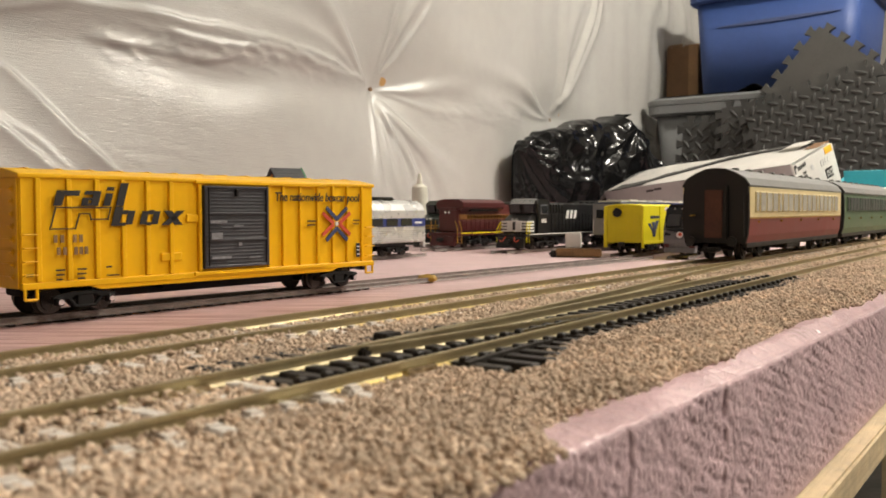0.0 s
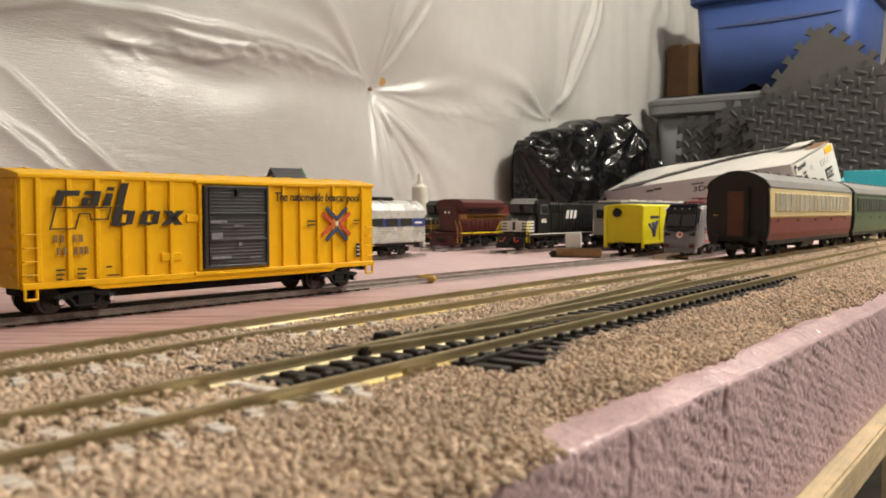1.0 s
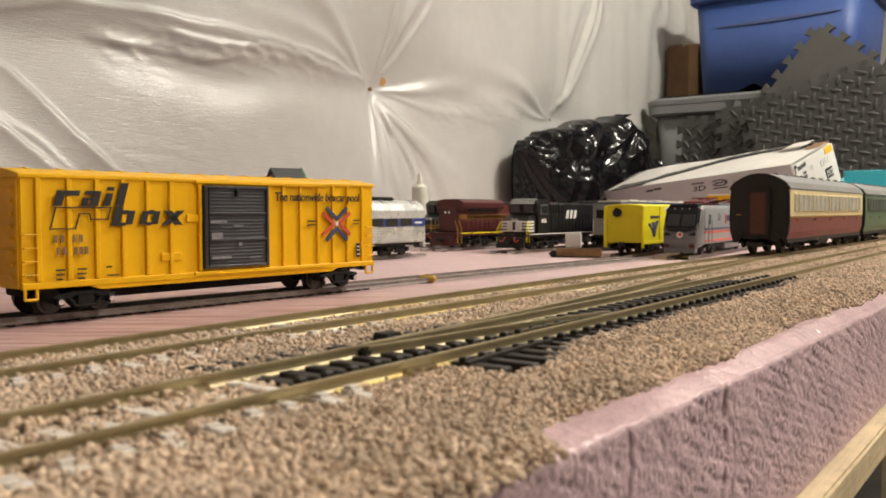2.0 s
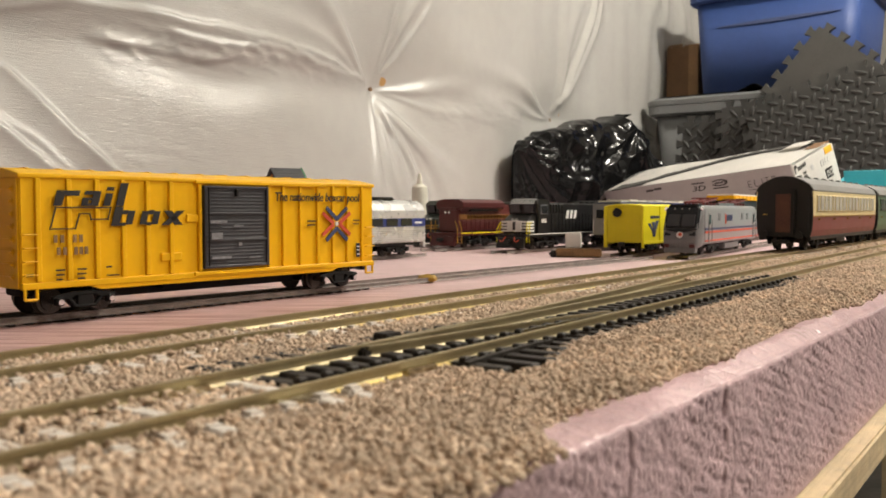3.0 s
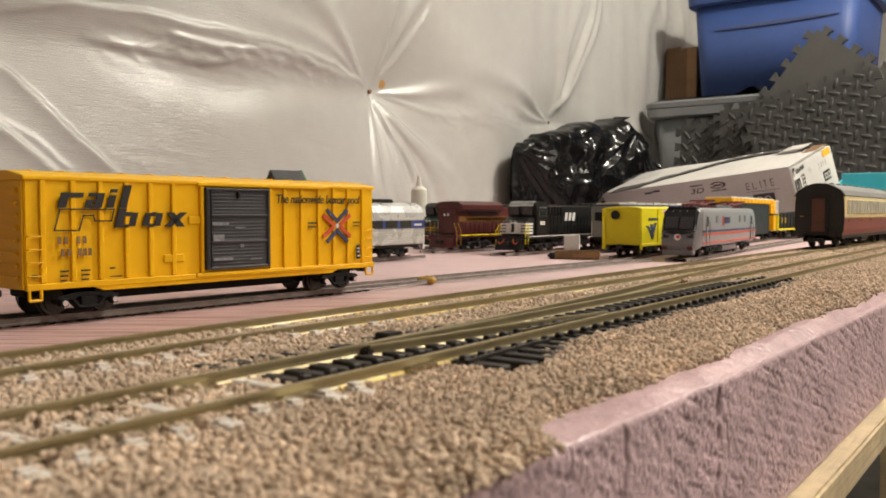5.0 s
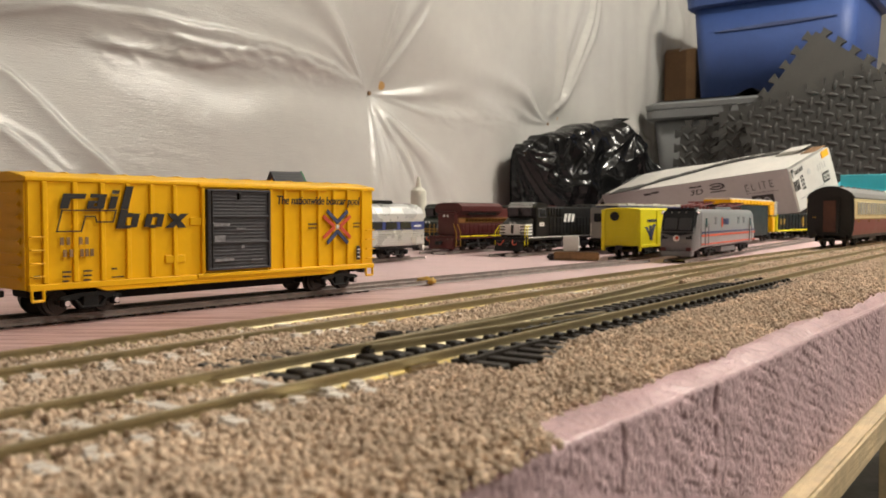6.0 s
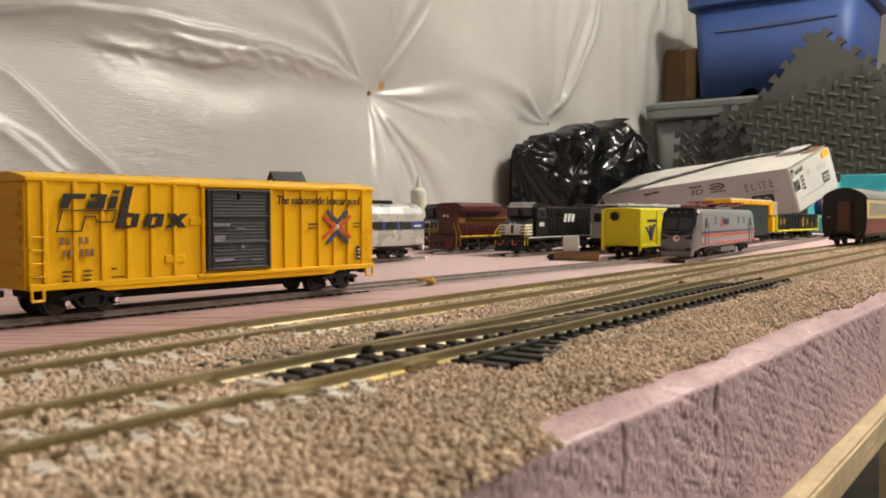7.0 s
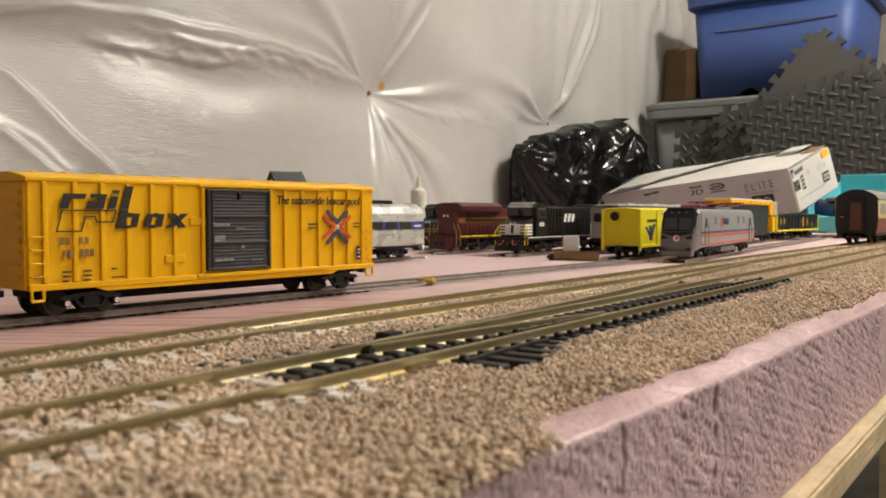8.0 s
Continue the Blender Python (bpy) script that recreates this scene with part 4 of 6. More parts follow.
        part("step_iron", tube([(xe + s * 0.0008, -0.0150, 0.012), (xe + s * 0.0014, -0.0150, 0.033)], 0.0004), M["coachend"], end)
        part("coupling", bevel(box(min(xe, xe + s * 0.008), max(xe, xe + s * 0.008), -0.004, 0.004, 0.0045, 0.0068), 0.0006), M["black"], t)
    for xt in (0.031, length - 0.031):
        truck(t, xt, r=0.0056, base=0.030, half=0.0128)
    part("battery_box", bevel(box(length * 0.42, length * 0.56, -0.0125, 0.0125, 0.0035, 0.0080), 0.0006), M["black"], t)
    return t


COACHES = [(coach(0.434, "crimson and cream model coach with a black end wall", "crimson", "cream"), 0.0),
           (coach(0.651, "dark green model coach coupled ahead in the train", "green", "green"), 0.217)]


# ---- diesel locomotives in the yard ----
def diesel(m, label, body, band, railing, sill, length=0.250):
    """A road switcher; origin under its front coupler on the rails, the hood runs along +x."""
    t = thing("diesel_locomotive", m, label, "model locomotive", "locomotives in the yard")
    W = 0.0172
    deck = part("deck", bevel(box(0.004, length - 0.003, -W, W, 0.0125, 0.0158), 0.0004), M[body], t)
    for s in (-1, 1):
        a, b = sorted((s * W, s * (W + 0.0004)))
        part("sill_stripe", box(0.012, length - 0.010, a, b, 0.0149, 0.0157), M[sill], deck)
    part("fuel_tank", bevel(box(0.088, 0.150, -0.0150, 0.0150, 0.0038, 0.0124), 0.0022, 3), M["greyplastic" if band == "white" else "black"], t)
    nose = part("nose", bevel(slab([(0.0115, 0.0158), (0.0290, 0.0158), (0.0290, 0.0348), (0.0235, 0.0340), (0.0125, 0.0285)], -0.0145, 0.0145), 0.0012, 2), M[body], t)
    for k in range(4 if band == "white" else 2):
        part("nose_band", bevel(box(0.0110, 0.0240, -0.0149, 0.0149, 0.0176 + k * 0.0029, 0.0194 + k * 0.0029), 0.0002, 1), M[band], nose)
    if band == "white":
        part("nose_plate", bevel(slab([(0.0098, 0.0180), (0.0116, 0.0180), (0.0124, 0.0284), (0.0106, 0.0284)], -0.0080, 0.0080), 0.0002, 1), M["white"], nose, "white nose panel")
        part("plate_figure", slab([(0.0096, 0.0195), (0.0100, 0.0195), (0.0106, 0.0275), (0.0102, 0.0275)], -0.0016, 0.0014), M["ink"], nose)
    cab = part("cab", bevel(slab([(0.0275, 0.0158), (0.0520, 0.0158), (0.0520, 0.0478), (0.0300, 0.0478), (0.0262, 0.0455), (0.0285, 0.0345)], -0.0165, 0.0165), 0.0009, 2), M[body], t)
    part("cab_roof", bevel(slab([(0.0258, 0.0452), (0.0535, 0.0468), (0.0530, 0.0492), (0.0330, 0.0496), (0.0268, 0.0478)], -0.0158, 0.0158), 0.0010, 2), M[body], cab)
    part("number_board", bevel(slab([(0.0244, 0.0448), (0.0268, 0.0446), (0.0335, 0.0494), (0.0300, 0.0500)], -0.0135, 0.0135), 0.0003, 1), M["locogrey" if band == "white" else "darkgreen"], cab)
    for s in (-1, 1):
        a, b = sorted((s * 0.0022, s * 0.0125))
        part("windscreen", bevel(slab([(0.0263, 0.0362), (0.0285, 0.0362), (0.0268, 0.0445), (0.0248, 0.0445)], a, b), 0.0004, 1), M["glass"], cab)
        a, b = sorted((s * 0.0160, s * 0.0170))
        w = part("cab_window", bevel(box(0.0330, 0.0475, a, b, 0.0345, 0.0440), 0.0003, 1), M["greyplastic" if band == "white" else band], cab)
        a, b = sorted((s * 0.0165, s * 0.0174))
        part("pane", box(0.0342, 0.0462, a, b, 0.0355, 0.0430), M["glass"], w)
    hood = part("hood", bevel(box(0.0520, length - 0.026, -0.0118, 0.0118, 0.0158, 0.0462), 0.0014, 3), M[body], t)
    for k in range(22):
        x = 0.056 + k * 0.0076
        for s in (-1, 1):
            a, b = sorted((s * 0.0116, s * 0.0123))
            part("hood_door", bevel(box(x, x + 0.0064, a, b, 0.0185, 0.0345), 0.0002, 1), M[body], hood)
    for k in range(6):
        for s in (-1, 1):
            a, b = sorted((s * 0.0116, s * 0.0132))
            part("intake_grille", bevel(box(0.0535 + k * 0.0062, 0.0582 + k * 0.0062, a, b, 0.0365, 0.0448), 0.0004, 1), M["black"], hood)
    part("radiator", bevel(slab([(length - 0.075, 0.0390), (length - 0.024, 0.0390), (length - 0.022, 0.0440), (length - 0.024, 0.0492), (length - 0.072, 0.0492), (length - 0.078, 0.0450)], -0.0168, 0.0168), 0.0008, 2), M[body], hood)
    part("exhaust", bevel(box(0.128, 0.140, -0.005, 0.005, 0.0458, 0.0485), 0.0006), M["black"], hood)
    for k in range(3):
        part("roof_fan", cyl((0.150 + k * 0.013, 0, 0.0470), (0, 0, 1), 0.0055, 0.0022, seg=18), M["black"], hood)
    part("rear_end", bevel(box(length - 0.027, length - 0.012, -0.0100, 0.0100, 0.0158, 0.0430), 0.0014, 3), M[body], t)
    if band == "white":
        for k in range(3):
            x = 0.0935 + k * 0.0085
            part("hood_emblem", slab([(x, 0.0300), (x + 0.0052, 0.0300), (x + 0.0078, 0.0385), (x + 0.0026, 0.0385)], -0.0126, -0.0122), M["white"], hood, "white slanted emblem bar")
        bars("cab_number", cab, [(0.0350, 0.0375, 0.0262, 0.0300), (0.0385, 0.0405, 0.0262, 0.0300), (0.0415, 0.0440, 0.0262, 0.0300)], -0.0167, "white")
    else:
        bars("lettering", hood, [(0.0600 + k * 0.0082, 0.0652 + k * 0.0082, 0.0270, 0.0312) for k in range(13)], -0.0126, band)
        bars("cab_number", cab, [(0.0345 + k * 0.003, 0.0368 + k * 0.003, 0.0265, 0.0305) for k in range(4)], -0.0167, band)
        part("side_band", box(0.0305, 0.0515, -0.0169, -0.0164, 0.0225, 0.0250), M[band], cab)
    for s in (-1, 1):
        for x in (0.0080, length - 0.008):
            for dx in (0.0, 0.0052):
                part("stair_rail", tube([(x - 0.002 + dx, s * 0.0168, 0.0075), (x - 0.002 + dx, s * 0.0168, 0.0200), (x + dx + 0.002, s * 0.0150, 0.0265), (x + dx + 0.004, s * 0.0150, 0.0265)], 0.0005), M[railing], t)
            for k in range(3):
                part("stair_tread", box(x - 0.002, x + 0.0045, min(s * 0.0115, s * 0.0172), max(s * 0.0115, s * 0.0172), 0.0052 + k * 0.0032, 0.0058 + k * 0.0032), M["black"], t)
        pts = [(0.056, s * 0.0164, 0.0262), (length - 0.016, s * 0.0164, 0.0262)]
        part("handrail", tube(pts, 0.0003), M[body], t)
        for k in range(9):
            x = 0.056 + k * (length - 0.072) / 8
            part("stanchion", tube([(x, s * 0.0164, 0.0158), (x, s * 0.0164, 0.0262)], 0.0003), M[body], t)
    plow = part("plough", bevel(slab([(0.0005, 0.0022), (0.0070, 0.0022), (0.0070, 0.0120), (0.0040, 0.0120)], -0.0150, 0.0150), 0.0005), M["black"], t)
    hose = tube([(0.0030, -0.0050, 0.0130), (0.0005, -0.0062, 0.0095), (0.0004, -0.0085, 0.0082), (0.0010, -0.0108, 0.0098)], 0.0006)
    part("air_hose", hose, M["red"], plow)
    part("air_hose", tube([(0.0030, 0.0050, 0.0130), (0.0005, 0.0062, 0.0095), (0.0004, 0.0085, 0.0082), (0.0010, 0.0108, 0.0098)], 0.0006), M["red"], plow)
    for hx in (-0.0022, 0.0022):
        part("headlight", cyl((0.0116, hx, 0.0292), (1, 0, 0), 0.0015, 0.0012, seg=12), M["chrome"], nose)
    coupler(t, 0.0040, -1), coupler(t, length - 0.003, 1)
    for xt in (0.050, length - 0.050):
        tr = truck(t, xt, r=0.0053, base=0.040, half=0.0135)
        for s in (-1, 1):
            part("wheel", cyl((xt, s * 0.0083, 0.0053), (0, 1, 0), 0.0053, 0.0022, seg=20), M["steel"], tr)
            for dx in (-0.020, 0.0, 0.020):
                part("axle_box", bevel(box(xt + dx - 0.0022, xt + dx + 0.0022, min(s * 0.0135, s * 0.0158), max(s * 0.0135, s * 0.0158), 0.0035, 0.0072), 0.0005, 1), M["black"], tr)
    return t


def diesel_rear(m, label):
    """A road switcher that shows its long-hood end; origin under the rear coupler on the rails, the hood runs along +x."""
    t = thing("diesel_locomotive", m, label, "model locomotive", "locomotives in the yard")
    W, L = 0.0172, 0.250
    deck = part("deck", bevel(box(0.004, L, -W, W, 0.0125, 0.0158), 0.0004), M["maroon"], t)
    for s in (-1, 1):
        a, b = sorted((s * W, s * (W + 0.0005)))
        for x0, x1 in ((0.012, 0.030), (0.033, 0.066), (0.070, 0.120), (0.124, 0.180)):
            part("sill_stripe", box(x0, x1, a, b, 0.0146, 0.0157), M["lemon"], deck)
    part("fuel_tank", bevel(box(0.095, 0.155, -0.0150, 0.0150, 0.0038, 0.0124), 0.0022, 3), M["black"], t)
    hood = part("hood", bevel(slab([(0.012, 0.0158), (L - 0.055, 0.0158), (L - 0.055, 0.0450), (0.020, 0.0450), (0.012, 0.0400)], -0.0118, 0.0118), 0.0014, 3), M["maroon"], t)
    wing = part("radiator_wing", bevel(prism([(-0.0118, 0.0375), (0.0118, 0.0375), (0.0172, 0.0415), (0.0172, 0.0468), (0.0120, 0.0498), (-0.0120, 0.0498), (-0.0172, 0.0468), (-0.0172, 0.0415)], 0.015, 0.095), 0.0004, 1), M["maroon"], hood, "overhanging maroon radiator section")
    for k in range(2):
        part("radiator_screen", bevel(box(0.018 + k * 0.036, 0.050 + k * 0.036, -0.0108 + 0.0, 0.0108, 0.0496, 0.0504), 0.0003, 1), M["black"], wing)
    for s in (-1, 1):
        a, b = sorted((s * 0.0117, s * 0.0124))
        part("intake_screen", bevel(box(0.032, 0.086, min(s * 0.0117, s * 0.0150), max(s * 0.0117, s * 0.0150), 0.0376, 0.0412), 0.0003, 1), M["black"], hood, "dark radiator intake screen")
        part("letter_band", bevel(box(0.016, L - 0.058, a, b, 0.0290, 0.0345), 0.0002, 1), M["darkgold"], hood, "dull gold lettering band")
        bars("band_letter", hood, [(0.030 + k * 0.0066, 0.0345 + k * 0.0066, 0.0302, 0.0333) for k in range(12)], -0.0125, "gold")
        for k in range(20):
            x = 0.020 + k * 0.0086
            part("hood_door", bevel(box(x, x + 0.0074, a, b, 0.0176, 0.0284), 0.0002, 1), M["maroon"], hood)
        for x in (0.0055,):
            for dx in (0.0, 0.0075):
                part("stair_rail", tube([(x + dx, s * 0.0170, 0.0050), (x + dx, s * 0.0170, 0.0200), (x + dx - 0.002, s * 0.0150, 0.0280)], 0.0005), M["gold"], t)
            for k in range(3):
                part("stair_tread", box(x - 0.001, x + 0.0085, min(s * 0.0115, s * 0.0172), max(s * 0.0115, s * 0.0172), 0.0048 + k * 0.0032, 0.0055 + k * 0.0032), M["maroon"], t)
        part("handrail", tube([(0.018, s * 0.0166, 0.0268), (L - 0.06, s * 0.0166, 0.0268)], 0.0003), M["maroon"], t)
        for k in range(9):
            x = 0.018 + k * 0.021
            part("stanchion", tube([(x, s * 0.0166, 0.0158), (x, s * 0.0166, 0.0268)], 0.0003), M["maroon"], t)
    cab = part("cab", bevel(box(L - 0.055, L - 0.028, -0.0165, 0.0165, 0.0158, 0.0485), 0.0010, 2), M["maroon"], t)
    for s in (-1, 1):
        a, b = sorted((s * 0.0160, s * 0.0170))
        part("cab_window", bevel(box(L - 0.050, L - 0.036, a, b, 0.0350, 0.0440), 0.0003, 1), M["glass"], cab)
        bars("cab_number", cab, [(L - 0.052 + k * 0.005, L - 0.0485 + k * 0.005, 0.0210, 0.0250) for k in range(4)], -0.0167, "gold")
    part("pilot", bevel(slab([(0.0005, 0.0022), (0.0070, 0.0022), (0.0070, 0.0124), (0.0040, 0.0124)], -0.0150, 0.0150), 0.0005), M["maroon"], t)
    for hy in (-0.0022, 0.0022):
        part("rear_light", cyl((0.0116, hy, 0.0365), (1, 0, 0), 0.0014, 0.0012, seg=12), M["chrome"], hood)
    coupler(t, 0.0040, -1)
    for xt in (0.050, L - 0.050):
        tr = truck(t, xt, r=0.0053, base=0.040, half=0.0135)
        for s in (-1, 1):
            for dx in (-0.020, 0.0, 0.020):
                part("axle_box", bevel(box(xt + dx - 0.0022, xt + dx + 0.0022, min(s * 0.0135, s * 0.0158), max(s * 0.0135, s * 0.0158), 0.0035, 0.0072), 0.0005, 1), M["black"], tr)
    return t


diesel(pose(0.711, 0.4380, RAIL_YARD), "black model freight locomotive with white nose stripes", "black", "white", "lemon", "white")
diesel_rear(pose(0.716, 0.5220, RAIL_YARD), "maroon model freight locomotive with a gold lettering band")
diesel(pose(0.775, 0.5900, RAIL_YARD), "dark green model locomotive with gold stripes", "darkgreen", "gold", "darkgreen", "gold")


# ---- grey electric locomotive ----
def electric():
    t = thing("electric_locomotive", pose(0.7040, 0.2655, RAIL_YARD, 0, 0, 4.3), "silver grey electric model locomotive with red and blue stripes", "model locomotive", "locomotives in the yard")
    L, W = 0.236, 0.0163

    def ring(x, w, z0, z1, r):
        return [(x, a, b) for a, b, _ in rounded(w, (z1 - z0) / 2, r, 0, 0, (z0 + z1) / 2)]

    body = part("body", loft([ring(0.016, W * 0.97, 0.0085, 0.0415, 0.0050), ring(0.021, W, 0.0085, 0.0425, 0.0050), ring(L - 0.021, W, 0.0085, 0.0425, 0.0050),
                              ring(L - 0.014, W * 0.96, 0.0085, 0.0410, 0.0050), ring(L - 0.004, W * 0.90, 0.0085, 0.0300, 0.0050), ring(L - 0.001, W * 0.85, 0.0085, 0.0200, 0.0045)]), M["locogrey"], t)
    smooth(body)
    nose = part("nose", loft([ring(-0.0005, W * 0.78, 0.0065, 0.0150, 0.0030), ring(0.0008, W * 0.86, 0.0060, 0.0190, 0.0042), ring(0.0040, W * 0.92, 0.0060, 0.0262, 0.0046),
                              ring(0.0095, W * 0.955, 0.0060, 0.0360, 0.0050), ring(0.0140, W * 0.965, 0.0062, 0.0405, 0.0050), ring(0.0165, W * 0.965, 0.0070, 0.0413, 0.0050)]), M["nosegrey"], t)
    smooth(nose)
    part("windscreen", bevel(slab([(0.0012, 0.0222), (0.0050, 0.0215), (0.0150, 0.0418), (0.0100, 0.0418)], -0.0146, 0.0146), 0.0018, 3), M["glass"], t, "large dark sloping windscreen")
    point = bmesh.new()
    for q in range(6):
        y0, y1 = 0.0140 * q / 6, 0.0140 * (q + 1) / 6
        for s in (-1, 1):
            a, b = sorted((s * y0, s * y1))
            low = 0.0192 + 0.0030 * (q + 0.5) / 6
            slab([(-0.0002 + (low - 0.0192) * 0.45, low), (0.0030, low), (0.0046, 0.0226), (0.0006, 0.0226)], a, b, point)
    part("windscreen_point", point, M["glass"], t, "pointed lower edge of the windscreen")
    for s in (-1, 1):
        ya, yb = sorted((s * 0.0007, s * 0.0118))
        part("pane", bevel(slab([(0.0012, 0.0246), (0.0034, 0.0242), (0.0082, 0.0346), (0.0060, 0.0350)], ya, yb), 0.0006, 2), M["door"], t, "dark glazed pane")
    for s in (-1, 1):
        part("headlight", bevel(slab([(-0.0004, 0.0165), (0.0024, 0.0155), (0.0036, 0.0200), (0.0016, 0.0205)], min(s * 0.0072, s * 0.0132), max(s * 0.0072, s * 0.0132)), 0.0006), M["glass"], nose)
        part("marker_light", cyl((0.0120, s * 0.0152, 0.0395), (1, 0, 0.5), 0.0013, 0.003, seg=12), M["chrome"], nose)
        part("wind_wiper", tube([(0.0030, s * 0.002, 0.0240), (0.0082, s * 0.0075, 0.0345)], 0.0003), M["black"], nose)
    part("roof_visor", bevel(box(0.0110, 0.0215, -0.0125, 0.0125, 0.0408, 0.0434), 0.0010, 3), M["black"], t, "black visor over the windscreen")
    for k in range(3):
        part("headlight", cyl((0.0078, -0.006 + k * 0.006, 0.0392), (1, 0, -0.45), 0.0007, 0.0016, seg=10), M["chrome"], nose)
    em = cyl((-0.0006, 0.0, 0.0176), (1, 0, -0.1), 0.0027, 0.0012, seg=18)
    part("nose_emblem", em, M["white"], nose)
    part("emblem_half", cyl((-0.0013, -0.0008, 0.0180), (1, 0, -0.1), 0.0015, 0.0008, seg=14), M["red"], nose)
    for s in (-1, 1):
        a, b = sorted((s * (W - 0.0004), s * (W + 0.0004)))
        for z0, z1, col in ((0.0214, 0.0230, "navy"), (0.0186, 0.0204, "red"), (0.0114, 0.0128, "red")):
            part("side_stripe", bevel(box(0.019, L - 0.008, a, b, z0, z1), 0.0001, 1), M[col], body)
        for xd in (0.028, L - 0.036):
            d = part("cab_door", bevel(box(xd, xd + 0.008, a, b, 0.0105, 0.0362), 0.0003, 1), M["locogrey"], body)
            a2, b2 = sorted((s * W, s * (W + 0.0007)))
            part("door_window", bevel(box(xd + 0.0016, xd + 0.0064, a2, b2, 0.0262, 0.0345), 0.0003, 1), M["glass"], d)
            for hx in (xd - 0.0012, xd + 0.0092):
                part("grab_rail", tube([(hx, s * (W + 0.0010), 0.0110), (hx, s * (W + 0.0010), 0.0300)], 0.0003), M["nosegrey"], d)
        for xw in (0.062, 0.150, 0.172):
            part("side_grille", bevel(box(xw, xw + 0.0075, a, b, 0.0290, 0.0355), 0.0003, 1), M["nosegrey"], body)
    bars("side_emblem", body, [(0.0855, 0.0895, 0.0262, 0.0350)], -W - 0.0002, "red")
    bars("emblem_mark", body, [(0.0905 + k * 0.0046, 0.0940 + k * 0.0046, 0.0285, 0.0340) for k in range(5)], -W - 0.0002, "navy")
    part("nose_skirt", bevel(slab([(-0.0020, 0.0025), (0.0080, 0.0025), (0.0080, 0.0075), (-0.0010, 0.0075)], -0.0130, 0.0130), 0.0008), M["nosegrey"], t)
    for s in (-1, 1):
        part("buffer_box", bevel(box(-0.0022, 0.0010, min(s * 0.0085, s * 0.0130), max(s * 0.0085, s * 0.0130), 0.0070, 0.0100), 0.0004), M["maroon"], nose)
    for x0 in (0.040, 0.155):
        p = part("pantograph", tube([(x0, -0.008, 0.0452), (x0 + 0.045, -0.008, 0.0478), (x0 + 0.045, 0.008, 0.0478), (x0, 0.008, 0.0452), (x0, -0.008, 0.0452)], 0.0008), M["crimson"], t, "folded red pantograph frame")
        part("pantograph_arm", tube([(x0 + 0.002, 0, 0.0440), (x0 + 0.040, 0, 0.0475)], 0.0008), M["crimson"], p)
        part("contact_strip", bevel(box(x0 + 0.036, x0 + 0.0385, -0.012, 0.012, 0.0486, 0.0498), 0.0003, 1), M["crimson"], p)
        for k in range(4):
            for s in (-1, 1):
                part("insulator", cyl((x0 + 0.004 + k * 0.012, s * 0.008, 0.0435), (0, 0, 1), 0.0012, 0.0030, seg=10), M["crimson"], p)
    part("roof_box", bevel(box(0.090, 0.150, -0.010, 0.010, 0.0422, 0.0450), 0.0008), M["nosegrey"], t)
    for xt in (0.052, L - 0.052):
        truck(t, xt, r=0.0062, base=0.034, half=0.0140)
    part("underfloor_box", bevel(box(0.095, 0.150, -0.014, 0.014, 0.0030, 0.0084), 0.0008), M["nosegrey"], t)


electric()


# ---- lemon yellow wagon with a round end fitting ----
def lemon_wagon():
    t = thing("express_wagon", pose(0.7120, 0.3190, RAIL_YARD, 0, 0, 3.8), "lemon yellow model wagon with swept blue side emblem", "model wagon")
    W, L, Z0, Z1 = 0.0168, 0.150, 0.0098, 0.0420
    body = part("body", bevel(box(0, L, -W, W, Z0, Z1), 0.0008), M["lemon"], t)
    part("roof", bevel(prism([(-W, Z1 - 0.0004), (W, Z1 - 0.0004), (W - 0.001, Z1 + 0.0008), (0.005, Z1 + 0.0020), (-0.005, Z1 + 0.0020), (-W + 0.001, Z1 + 0.0008)], -0.0005, L), 0.0003, 1), M["lemon"], t)
    for k in range(7):
        part("end_rib", bevel(box(-0.0014, 0.0004, -W + 0.0022, W - 0.0022, Z0 + 0.0030 + k * 0.0036, Z0 + 0.0048 + k * 0.0036), 0.0006, 2), M["lemon"], body)
    part("brake_wheel", cyl((-0.0022, 0.0058, 0.0362), (1, 0, 0), 0.0040, 0.0014, seg=22), M["black"], t)
    for s in (-1, 1):
        part("corner_post", bevel(box(-0.0012, 0.0016, s * W - 0.0013, s * W + 0.0006 * s + 0.0013, Z0 - 0.0045, Z1), 0.0004, 1), M["lemon"], body)
        part("side_sill", bevel(box(0, L, s * W - 0.0008, s * W + 0.0008, Z0 - 0.0016, Z0 + 0.001), 0.0003, 1), M["lemon"], body)
    for k in range(5):
        part("side_post", bevel(box(0.045 + k * 0.022, 0.0464 + k * 0.022, -W - 0.0009, -W + 0.0005, Z0, Z1), 0.0003, 1), M["lemon"], body)
    for k in range(3):
        bm = bmesh.new()
        for q in range(8):
            pts = []
            for f in (q / 8, (q + 1) / 8):
                xb_, xt_ = 0.0285 + 0.0020 * k, 0.0165 + 0.0115 * k
                pts.append((xb_ + (xt_ - xb_) * f ** 1.7, 0.0145 + (0.0120 + 0.0012 * k) * f ** 0.9, 0.0008 + 0.0030 * f))
            (xa, za, wa), (xb, zb, wb) = pts
            slab([(xa - wa, za), (xa + wa, za), (xb + wb, zb), (xb - wb, zb)], -W - 0.0003 - 0.0001 * k, -W + 0.0001, bm)
        part("swept_stripe", bm, M["navy"], body, "dark blue swept stripe")
    bars("lettering", body, [(0.020 + k * 0.0046, 0.0232 + k * 0.0046, 0.0310, 0.0334) for k in range(6)], -W - 0.0002, "navy")
    coupler(t, 0.0, -1)
    for xt in (0.024, L - 0.024):
        truck(t, xt)


